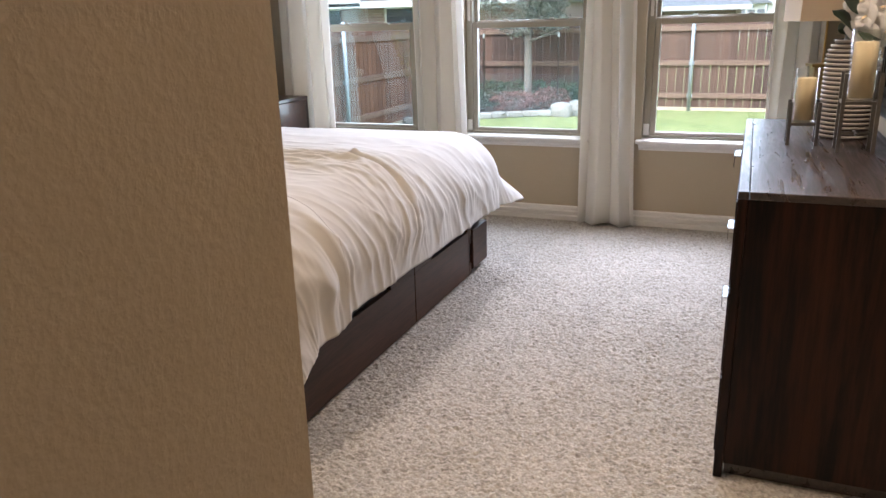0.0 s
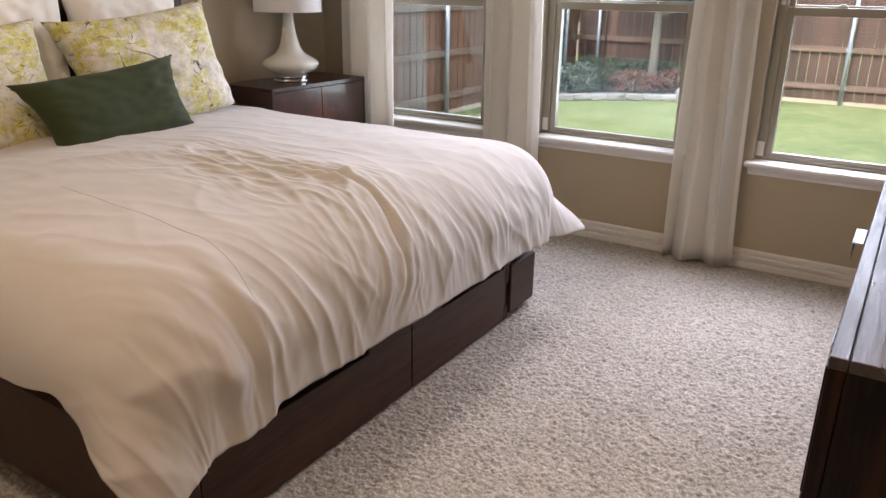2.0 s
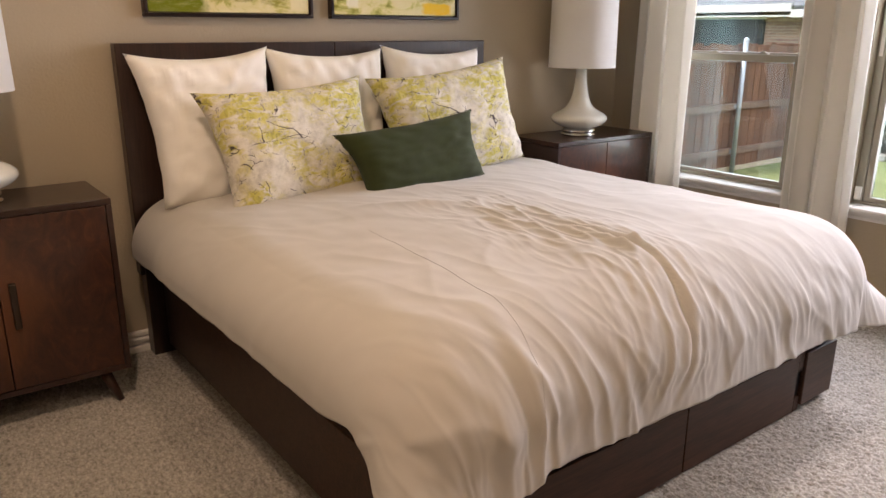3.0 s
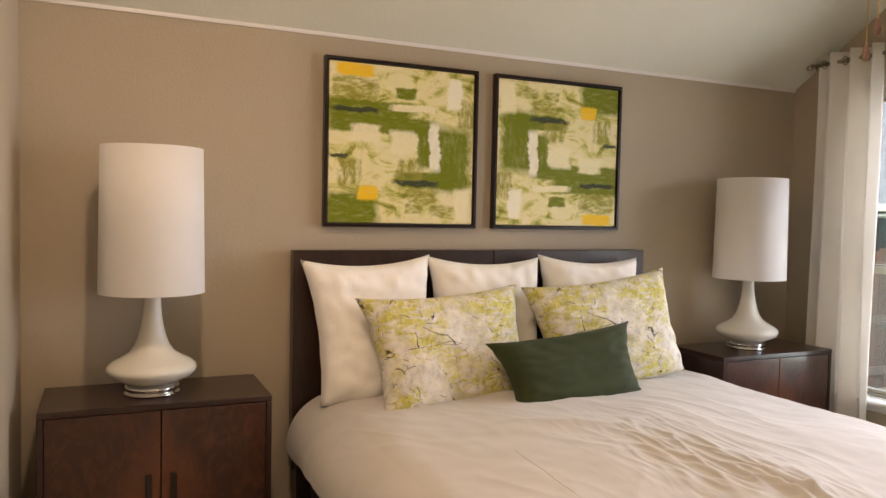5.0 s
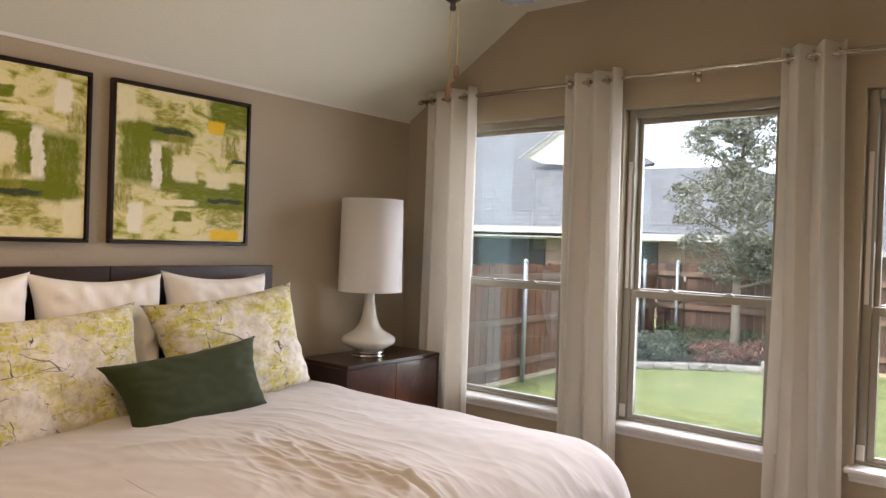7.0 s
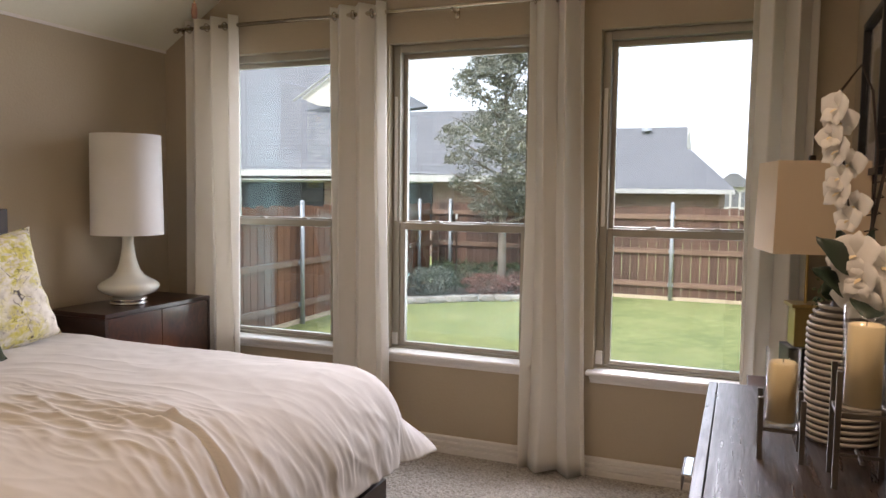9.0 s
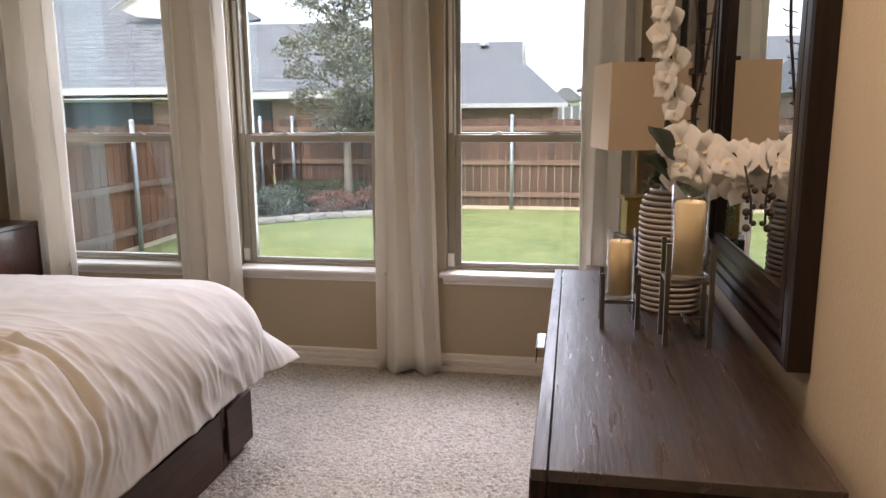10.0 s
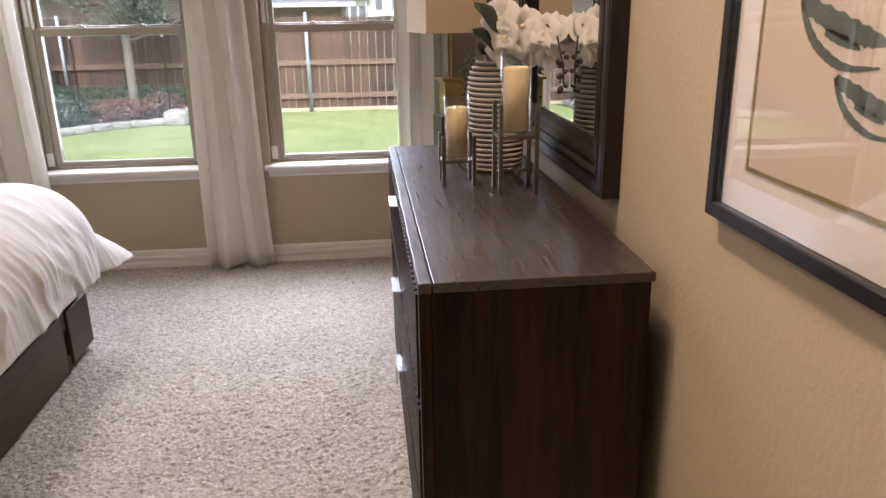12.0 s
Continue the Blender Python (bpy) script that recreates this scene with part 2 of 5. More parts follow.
def carpet_material():
    m, n, l, b = material("beige_cut_pile_carpet")
    v = coords(n, l)
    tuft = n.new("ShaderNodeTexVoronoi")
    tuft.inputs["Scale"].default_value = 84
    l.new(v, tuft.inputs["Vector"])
    fleck = noise_of(n, l, coords(n, l, (0.6, 1.3, 1)), 54, 5, 0.84)
    lay = noise_of(n, l, v, 3.2, 4, 0.6, 0.8)
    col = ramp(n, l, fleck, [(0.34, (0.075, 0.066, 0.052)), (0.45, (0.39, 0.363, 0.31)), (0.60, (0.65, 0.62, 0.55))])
    col = blend(n, l, 0.36, col, ramp(n, l, lay, [(0.35, (0.355, 0.328, 0.272)), (0.65, (0.53, 0.50, 0.432))]))
    # gaps between tufts multiplied darker: the pile's own shade put into the colour
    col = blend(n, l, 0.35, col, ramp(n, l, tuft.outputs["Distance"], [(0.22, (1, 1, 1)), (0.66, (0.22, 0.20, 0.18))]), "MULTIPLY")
    l.new(col, b.inputs["Base Color"])
    b.inputs["Roughness"].default_value = 1.0
    b.inputs["Sheen Weight"].default_value = 0.25
    nor = bump(n, l, b, lay, 0.35, 0.03)
    nor = bump(n, l, b, tuft.outputs["Distance"], 0.6, -0.006, nor)
    bump(n, l, b, fleck, 0.6, 0.008, nor)
    return m


STROKES = [
    (-0.25, 0.25, 0.130, 0.075, "olive"), (-0.185, 0.165, 0.256, 0.051, "green"), (0.008, 0.258, 0.059, 0.035, "green"), (-0.12, 0.093, 0.333, 0.046, "green"), (0.108, 0.0, 0.044, 0.122, "green"),
    (0.258, -0.058, 0.118, 0.179, "green"), (0.135, -0.17, 0.192, 0.044, "green"), (-0.27, -0.32, 0.154, 0.090, "green"), (-0.277, -0.143, 0.060, 0.072, "olive"), (0.03, -0.123, 0.065, 0.065, "olive"), (0.104, -0.246, 0.091, 0.042, "olive"),
    (0.20, -0.32, 0.065, 0.035, "olive"), (0.34, 0.173, 0.065, 0.078, "olive"), (0.05, -0.31, 0.052, 0.026, "olive"),
    (-0.2, 0.050, 0.085, 0.051, "cream"), (0.0, 0.015, 0.081, 0.067, "cream"), (0.166, 0.0, 0.034, 0.130, "white"), (0.05, 0.185, 0.133, 0.019, "cream"), (0.27, 0.27, 0.040, 0.090, "white"), (0.33, -0.29, 0.057, 0.095, "cream"),
    (-0.254, 0.350, 0.100, 0.033, "yellow"), (-0.18, -0.24, 0.055, 0.036, "yellow"),
    (-0.25, 0.165, 0.130, 0.012, "dark"), (0.065, -0.185, 0.130, 0.015, "dark"), (-0.33, -0.06, 0.060, 0.010, "dark")]
PIGMENT = {"olive": (0.26, 0.24, 0.03), "green": (0.15, 0.18, 0.0), "cream": (0.78, 0.715, 0.44), "white": (0.82, 0.78, 0.60), "yellow": (0.82, 0.52, 0.01), "dark": (0.045, 0.055, 0.025)}


def painting_material():
    """Layer upon layer of scraped strokes, each a ragged block of one pigment."""
    m, n, l, b = material("abstract_green_cream_painting")
    obj = coords(n, l)
    blocks = noise_of(n, l, coords(n, l, (1, 3.0, 5.5)), 2.2, 5, 0.65, 0.8)
    scrape = noise_of(n, l, coords(n, l, (1, 6, 20)), 2.4, 7, 0.72)
    drip = noise_of(n, l, coords(n, l, (1, 20, 7)), 2.2, 7, 0.72)
    col = ramp(n, l, blocks, [(0.34, (0.22, 0.22, 0.02)), (0.42, (0.52, 0.49, 0.14)), (0.50, (0.72, 0.65, 0.32)), (0.66, (0.76, 0.69, 0.42)), (0.76, (0.42, 0.40, 0.10))])
    nz = n.new("ShaderNodeTexNoise")
    nz.inputs["Scale"].default_value, nz.inputs["Detail"].default_value, nz.inputs["Roughness"].default_value = 9.0, 6.0, 0.72
    l.new(obj, nz.inputs["Vector"])
    wob = n.new("ShaderNodeVectorMath")
    wob.operation = "MULTIPLY_ADD"
    wob.inputs[1].default_value = (0, 0.11, 0.055)
    l.new(nz.outputs["Color"], wob.inputs[0])
    l.new(obj, wob.inputs[2])
    for cy, cz, hw, hh, pigment in STROKES:
        mp = n.new("ShaderNodeMapping")
        mp.vector_type = "TEXTURE"
        mp.inputs["Location"].default_value = (0, cy + 0.055, cz + 0.0275)
        mp.inputs["Scale"].default_value = (1, hw, hh)
        l.new(wob.outputs[0], mp.inputs["Vector"])
        ab, sep, mx = n.new("ShaderNodeVectorMath"), n.new("ShaderNodeSeparateXYZ"), n.new("ShaderNodeMath")
        ab.operation, mx.operation = "ABSOLUTE", "SMOOTH_MAX"
        mx.inputs[2].default_value = 0.5
        l.new(mp.outputs[0], ab.inputs[0])
        l.new(ab.outputs[0], sep.inputs[0])
        l.new(sep.outputs[1], mx.inputs[0])
        l.new(sep.outputs[2], mx.inputs[1])
        edge = ramp(n, l, mx.outputs[0], [(0.76, (1, 1, 1)), (1.0, (0, 0, 0))])
        dry = ramp(n, l, scrape if hw > hh else drip, [(0.46, (1, 1, 1)), (0.68, (0.8, 0.8, 0.8))] if pigment != "olive" else [(0.42, (1, 1, 1)), (0.60, (0.15, 0.15, 0.15))])
        col = blend(n, l, blend(n, l, 1.0, edge, dry, "MULTIPLY"), col, PIGMENT[pigment])
    wear = ramp(n, l, scrape, [(0.60, (0, 0, 0)), (0.76, (0.35, 0.35, 0.35))])
    col = blend(n, l, wear, col, (0.74, 0.67, 0.36))
    dark = ramp(n, l, drip, [(0.60, (0, 0, 0)), (0.76, (0.45, 0.45, 0.45))])
    col = blend(n, l, dark, col, (0.17, 0.17, 0.03))
    l.new(col, b.inputs["Base Color"])
    b.inputs["Roughness"].default_value, b.inputs["Specular IOR Level"].default_value = 0.6, 0.2
    bump(n, l, b, scrape, 0.4, 0.003)
    return m


def blossom_material():
    """Cream cotton printed with drifts of small yellow petals, grey twigs and a few dark branches."""
    m, n, l, b = material("yellow_blossom_print_cotton")
    v = coords(n, l)
    slant = coords(n, l, (1, 1.0, 2.1), turn=(0.5, 0, 0))
    drift = noise_of(n, l, v, 5.2, 3, 0.55, 0.6)
    dab = noise_of(n, l, slant, 17, 3, 0.6, 0.9)
    dab2 = noise_of(n, l, coords(n, l, (1, 1.6, 1.0), turn=(-0.7, 0, 0)), 27, 3, 0.6, 0.8)
    ground = ramp(n, l, noise_of(n, l, v, 18, 4, 0.7), [(0.35, (0.52, 0.49, 0.42)), (0.52, (0.70, 0.67, 0.58)), (0.68, (0.78, 0.755, 0.68))])
    density = ramp(n, l, drift, [(0.40, (0.04, 0.04, 0.04)), (0.54, (1, 1, 1))])
    mask = blend(n, l, 1.0, density, ramp(n, l, dab, [(0.39, (0, 0, 0)), (0.55, (0.95, 0.95, 0.95))]), "MULTIPLY")
    yellow = ramp(n, l, dab2, [(0.34, (0.40, 0.37, 0.09)), (0.47, (0.56, 0.51, 0.09)), (0.58, (0.64, 0.59, 0.18)), (0.70, (0.68, 0.65, 0.40))])
    col = blend(n, l, mask, ground, yellow)
    flick = blend(n, l, 1.0, ramp(n, l, dab2, [(0.60, (0, 0, 0)), (0.69, (0.7, 0.7, 0.7))]), ramp(n, l, drift, [(0.38, (0.25, 0.25, 0.25)), (0.5, (1, 1, 1))]), "MULTIPLY")
    col = blend(n, l, flick, col, (0.19, 0.165, 0.16))
    nz = n.new("ShaderNodeTexNoise")
    nz.inputs["Scale"].default_value = 7
    l.new(v, nz.inputs["Vector"])
    for turn, scale, width, low in ((0.35, 3.1, 0.007, 0.51), (-0.5, 5.4, 0.008, 0.54), (0.9, 8.0, 0.009, 0.56)):
        wob = n.new("ShaderNodeMix")
        wob.data_type = "VECTOR"
        wob.inputs[0].default_value = 0.14
        l.new(coords(n, l, (1, 1.0, 2.4), turn=(turn, 0, 0)), wob.inputs[4])
        l.new(nz.outputs["Color"], wob.inputs[5])
        twig = n.new("ShaderNodeTexVoronoi")
        twig.feature = "DISTANCE_TO_EDGE"
        twig.inputs["Scale"].default_value = scale
        l.new(wob.outputs[1], twig.inputs["Vector"])
        line = ramp(n, l, twig.outputs["Distance"], [(width * 0.4, (1, 1, 1)), (width * 1.3, (0, 0, 0))])
        broken = ramp(n, l, noise_of(n, l, v, 8 + scale, 3), [(low, (0, 0, 0)), (low + 0.05, (1, 1, 1))])
        col = blend(n, l, blend(n, l, 1.0, line, broken, "MULTIPLY"), col, (0.055, 0.045, 0.05))
    l.new(col, b.inputs["Base Color"])
    b.inputs["Roughness"].default_value = 0.9
    bump(n, l, b, noise_of(n, l, v, 12, 4), 0.15, 0.008)
    return m


def lawn_material():
    m, n, l, b = material("mown_lawn")
    v = coords(n, l)
    patch, fine = noise_of(n, l, v, 1.5, 6, 0.7), noise_of(n, l, v, 7, 9, 0.85)
    col = ramp(n, l, patch, [(0.34, (0.14, 0.19, 0.04)), (0.5, (0.225, 0.265, 0.07)), (0.66, (0.33, 0.33, 0.12))])
    col = blend(n, l, 0.5, col, ramp(n, l, fine, [(0.36, (0.07, 0.10, 0.025)), (0.64, (0.42, 0.43, 0.19))]))
    l.new(col, b.inputs["Base Color"])
    b.inputs["Roughness"].default_value = 0.95
    bump(n, l, b, fine, 1.0, 0.04)
    return m


def shingle_material():
    m, n, l, b = material("grey_asphalt_shingles")
    v = coords(n, l)
    br = n.new("ShaderNodeTexBrick")
    for key, value in (("Scale", 1.0), ("Brick Width", 0.9), ("Row Height", 0.19), ("Mortar Size", 0.02), ("Bias", 0.0)):
        br.inputs[key].default_value = value
    for key, c in (("Color1", (0.125, 0.13, 0.14)), ("Color2", (0.175, 0.175, 0.185)), ("Mortar", (0.07, 0.073, 0.08))):
        br.inputs[key].default_value = (*c, 1)
    l.new(v, br.inputs["Vector"])
    col = blend(n, l, 0.4, br.outputs["Color"], ramp(n, l, noise_of(n, l, v, 3, 6, 0.7), [(0.3, (0.10, 0.10, 0.11)), (0.7, (0.20, 0.20, 0.21))]))
    l.new(col, b.inputs["Base Color"])
    b.inputs["Roughness"].default_value = 0.95
    bump(n, l, b, br.outputs["Fac"], 0.6, -0.02)
    return m


def brick_material():
    m, n, l, b = material("red_brown_brickwork")
    v = coords(n, l, turn=(radians(90), 0, 0))
    br = n.new("ShaderNodeTexBrick")
    for key, value in (("Scale", 1.0), ("Brick Width", 0.21), ("Row Height", 0.075), ("Mortar Size", 0.008)):
        br.inputs[key].default_value = value
    for key, c in (("Color1", (0.13, 0.07, 0.052)), ("Color2", (0.22, 0.14, 0.11)), ("Mortar", (0.26, 0.24, 0.21))):
        br.inputs[key].default_value = (*c, 1)
    l.new(v, br.inputs["Vector"])
    l.new(br.outputs["Color"], b.inputs["Base Color"])
    b.inputs["Roughness"].default_value = 0.9
    bump(n, l, b, br.outputs["Fac"], 0.5, -0.01)
    return m


def leaf_material(name, a, c):
    m, n, l, b = material(name)
    g = n.new("ShaderNodeNewGeometry")
    col = ramp(n, l, g.outputs["Random Per Island"], [(0.0, a), (1.0, c)])
    l.new(col, b.inputs["Base Color"])
    b.inputs["Roughness"].default_value = 0.55
    t, mix = n.new("ShaderNodeBsdfTranslucent"), n.new("ShaderNodeMixShader")
    l.new(col, t.inputs["Color"])
    mix.inputs[0].default_value = 0.2
    l.new(b.outputs[0], mix.inputs[1])
    l.new(t.outputs[0], mix.inputs[2])
    l.new(mix.outputs[0], n["Material Output"].inputs["Surface"])
    return m


def burl_material():
    m, n, l, b = material("bookmatched_burl_veneer")
    v = coords(n, l)
    sep = n.new("ShaderNodeSeparateXYZ")
    l.new(v, sep.inputs[0])
    flame = noise_of(n, l, coords(n, l, (1, 6, 3)), 2.4, 7, 0.7, 2.0)
    figure = ramp(n, l, flame, [(0.3, (0.020, 0.007, 0.004)), (0.55, (0.055, 0.018, 0.009)), (0.75, (0.10, 0.036, 0.015))])
    # bright heartwood diamond along the meeting edge of each leaf
    ay, az, add = n.new("ShaderNodeMath"), n.new("ShaderNodeMath"), n.new("ShaderNodeMath")
    ay.operation = az.operation = "ABSOLUTE"
    add.operation = "MULTIPLY_ADD"
    add.inputs[1].default_value = 1.6
    l.new(sep.outputs[1], ay.inputs[0])
    l.new(sep.outputs[2], az.inputs[0])
    l.new(ay.outputs[0], add.inputs[0])
    l.new(az.outputs[0], add.inputs[2])
    heart = ramp(n, l, add.outputs[0], [(0.10, (1, 1, 1)), (0.38, (0, 0, 0))])
    col = blend(n, l, heart, figure, blend(n, l, 0.55, figure, (0.19, 0.066, 0.022)))
    l.new(col, b.inputs["Base Color"])
    b.inputs["Roughness"].default_value = 0.28
    b.inputs["Coat Weight"].default_value = 0.3
    return m


def striped_vase_material():
    return paint("grooved_grey_ceramic", (0.10, 0.088, 0.078), 0.5, 30, 0.2, 0.2)


M_CARPET, M_PAINTING, M_BLOSSOM = carpet_material(), painting_material(), blossom_material()
M_LAWN, M_SHINGLE, M_BRICK, M_BURL = lawn_material(), shingle_material(), brick_material(), burl_material()
M_TREE_LEAF = leaf_material("grey_green_oak_leaves", (0.10, 0.105, 0.08), (0.30, 0.295, 0.24))
M_HEDGE = leaf_material("dark_green_hedge_leaves", (0.03, 0.055, 0.026), (0.11, 0.16, 0.07))
M_SHRUB_GREY = leaf_material("grey_green_shrub_leaves", (0.07, 0.085, 0.07), (0.20, 0.22, 0.17))
M_SHRUB_RED = leaf_material("reddish_shrub_leaves", (0.15, 0.06, 0.05), (0.33, 0.17, 0.13))
M_MIRROR = paint("mirror_silver", (0.92, 0.93, 0.92), 0.0, 10, 0.0, 0.0, 1.0)
M_RIB_DARK, M_RIB_PALE = striped_vase_material(), paint("pale_grooved_ceramic", (0.40, 0.365, 0.315), 0.55, 30, 0.2, 0.1)


# ---- mesh helpers ----
def mesh_of(name, bm, mat, smooth=False):
    bmesh.ops.recalc_face_normals(bm, faces=bm.faces)
    me = bpy.data.meshes.new(name)
    bm.to_mesh(me)
    bm.free()
    me.materials.append(mat)
    if smooth:
        me.shade_smooth()
    return me


def part(name, bm, mat, parent=None, label="", smooth=False):
    ob = new(name, mesh_of(name, bm, mat, smooth))
    ob.parent = parent
    if label:
        tagged(ob, label)
    return ob


def thing(name, at, label, category, group="", kind="", turn=(0, 0, 0)):
    ob = new(name)
    ob.matrix_basis = pose(*at, *turn)
    ob.empty_display_size = 0.1
    return tagged(ob, label, category, group, kind)


def box(x0, x1, y0, y1, z0, z1, bevel=0.0, bm=None, seg=2):
    own = bmesh.new()
    bmesh.ops.create_cube(own, size=1, matrix=Matrix.LocRotScale(((x0 + x1) / 2, (y0 + y1) / 2, (z0 + z1) / 2), None, (x1 - x0, y1 - y0, z1 - z0)))
    if bevel:
        bmesh.ops.bevel(own, geom=own.edges[:], offset=bevel, segments=seg, affect="EDGES", profile=0.5)
    if bm is None:
        return own
    tmp = bpy.data.meshes.new("t")
    own.to_mesh(tmp)
    own.free()
    bm.from_mesh(tmp)
    bpy.data.meshes.remove(tmp)
    return bm


def boxes(rows, bevel=0.0):
    bm = bmesh.new()
    for r in rows:
        box(*r, bevel=bevel, bm=bm)
    return bm


def lathe(profile, seg=40, centre=(0, 0), bm=None):
    """Turns (radius, z) pairs about an upright axis."""
    bm = bm or bmesh.new()
    rings = []
    for r, z in profile:
        rings.append([bm.verts.new((centre[0] + r * math.cos(2 * math.pi * i / seg), centre[1] + r * math.sin(2 * math.pi * i / seg), z)) for i in range(seg)] if r > 1e-5 else [bm.verts.new((centre[0], centre[1], z))])
    for a, b in zip(rings, rings[1:]):
        for i in range(seg):
            j = (i + 1) % seg
            f = [a[i % len(a)], a[j % len(a)], b[j % len(b)], b[i % len(b)]]
            f = list(dict.fromkeys(f))
            if len(f) > 2:
                bm.faces.new(f)
    return bm


def tube(points, radii, seg=8, bm=None):
    bm = bm or bmesh.new()
    pts = [Vector(p) for p in points]
    if not hasattr(radii, "__len__"):
        radii = [radii] * len(pts)
    rings = []
    for k, p in enumerate(pts):
        d = (pts[min(k + 1, len(pts) - 1)] - pts[max(k - 1, 0)]).normalized()
        side = d.cross(Vector((0.31, 0.17, 0.93))).normalized()
        up = side.cross(d)
        rings.append([bm.verts.new(p + radii[k] * (math.cos(2 * math.pi * i / seg) * side + math.sin(2 * math.pi * i / seg) * up)) for i in range(seg)])
    for a, b in zip(rings, rings[1:]):
        for i in range(seg):
            bm.faces.new((a[i], a[(i + 1) % seg], b[(i + 1) % seg], b[i]))
    bm.faces.new(rings[0])
    bm.faces.new(rings[-1])
    return bm


def extrude_outline(points, axis, a, b, bm=None):
    """A prism: the outline in the two axes other than axis, from a to b along it."""
    bm = bm or bmesh.new()
    def put(p, k):
        q = list(p)
        q.insert("xyz".index(axis), k)
        return bm.verts.new(q)
    lo, hi = [put(p, a) for p in points], [put(p, b) for p in points]
    bm.faces.new(lo)
    bm.faces.new(hi)
    for i in range(len(points)):
        j = (i + 1) % len(points)
        bm.faces.new((lo[i], lo[j], hi[j], hi[i]))
    return bm


def structure(name, bm, mat, label, category, parent=None):
    ob = part(name, bm, mat, parent)
    return tagged(ob, label, category, kind="structure")


# ---- the room ----
X0, X1, Y0, FLAT_Z, PLATE_Z = -2.6, 1.5, 1.54, 3.08, 2.45
HALL_X, HALL_Y = 0.52, -1.3
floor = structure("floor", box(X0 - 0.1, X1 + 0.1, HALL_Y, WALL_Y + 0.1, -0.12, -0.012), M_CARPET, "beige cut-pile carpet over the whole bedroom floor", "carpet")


def carpet_pile(x0, x1, y0, y1, pitch):
    """One uneven sheet of tufts: random heights, softened with their neighbours."""
    nx, ny = int((x1 - x0) / pitch), int((y1 - y0) / pitch)
    dice = np.random.default_rng(4)
    h = dice.normal(size=(nx, ny))
    clump = (h + np.roll(h, 1, 0) + np.roll(h, 1, 1) + np.roll(h, (1, 1), (0, 1))) / 2
    h = np.clip(0.0032 * clump + 0.0012 * dice.normal(size=(nx, ny)), -0.0085, 0.0045)
    gx, gy = np.meshgrid(np.linspace(x0, x1, nx), np.linspace(y0, y1, ny), indexing="ij")
    jog = 0.25 * pitch
    co = np.stack([gx + dice.uniform(-jog, jog, (nx, ny)), gy + dice.uniform(-jog, jog, (nx, ny)), h - 0.002], -1).reshape(-1, 3)
    i = (np.arange(nx - 1)[:, None] * ny + np.arange(ny - 1)[None, :]).reshape(-1)
    me = bpy.data.meshes.new("pile")
    me.vertices.add(nx * ny)
    me.vertices.foreach_set("co", co.astype(np.float32).ravel())
    quads = np.stack([i, i + ny, i + ny + 1, i + 1], -1).astype(np.int32)
    me.loops.add(quads.size)
    me.loops.foreach_set("vertex_index", quads.ravel())
    me.polygons.add(len(quads))
    me.polygons.foreach_set("loop_start", np.arange(0, quads.size, 4, dtype=np.int32))
    me.update(calc_edges=True)
    me.shade_smooth()
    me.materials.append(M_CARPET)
    ob = new("pile", me)
    ob.parent = floor
    return ob


carpet_pile(X0, X1, 0.9, WALL_Y, 0.0060)
north = [(X0 - 0.15, X1 + 0.15, WALL_Y, 6.12, -0.25, SILL_Z), (X0 - 0.15, X1 + 0.15, WALL_Y, 6.12, HEAD_Z, 3.2)]
edges = [X0 - 0.15] + [v for w in WINDOWS for v in w] + [X1 + 0.15]
for a, b in zip(edges[::2], edges[1::2]):
    north.append((a, b, WALL_Y, 6.12, SILL_Z, HEAD_Z))
structure("wall_north", boxes(north), M_WALL, "taupe painted wall with three tall window openings", "wall")
structure("wall_west", box(X0 - 0.15, X0, Y0 - 0.15, WALL_Y, -0.12, 3.2), M_WALL, "taupe painted wall behind the headboard", "wall")
structure("wall_east", box(X1, X1 + 0.15, HALL_Y, WALL_Y, -0.12, 3.2), M_WALL, "taupe textured wall behind the dresser", "wall")
structure("wall_south", boxes([(X0, HALL_X, Y0 - 0.15, Y0, -0.12, 3.2), (HALL_X, X1, Y0 - 0.15, Y0, 2.45, 3.2)]), M_WALL, "taupe painted wall beside the entry", "wall")
structure("wall_hall", box(HALL_X - 0.15, HALL_X, HALL_Y, Y0 - 0.15, -0.12, 2.6), M_WALL, "taupe painted wall of the entry passage", "wall")
structure("wall_hall_end", box(HALL_X - 0.15, X1, HALL_Y - 0.15, HALL_Y, -0.12, 2.6), M_WALL, "taupe painted end wall of the passage", "wall")
structure("ceiling_hall", box(HALL_X, X1, HALL_Y, Y0 - 0.15, 2.45, 2.6), M_CEIL, "off-white painted passage ceiling", "ceiling")
structure("ceiling", extrude_outline([(X0, PLATE_Z), (-1.63, FLAT_Z), (X1, FLAT_Z), (X1, FLAT_Z + 0.12), (-1.68, FLAT_Z + 0.12), (X0, PLATE_Z + 0.12)], "y", Y0, WALL_Y), M_CEIL, "off-white vaulted ceiling with one sloped side", "ceiling")
structure("ceiling_trim", extrude_outline([(X0, PLATE_Z - 0.012), (X0 + 0.008, PLATE_Z - 0.012), (X0 + 0.008, PLATE_Z + 0.005), (X0, PLATE_Z)], "y", Y0, WALL_Y), M_TRIM, "thin pale paint line under the ceiling", "trim")

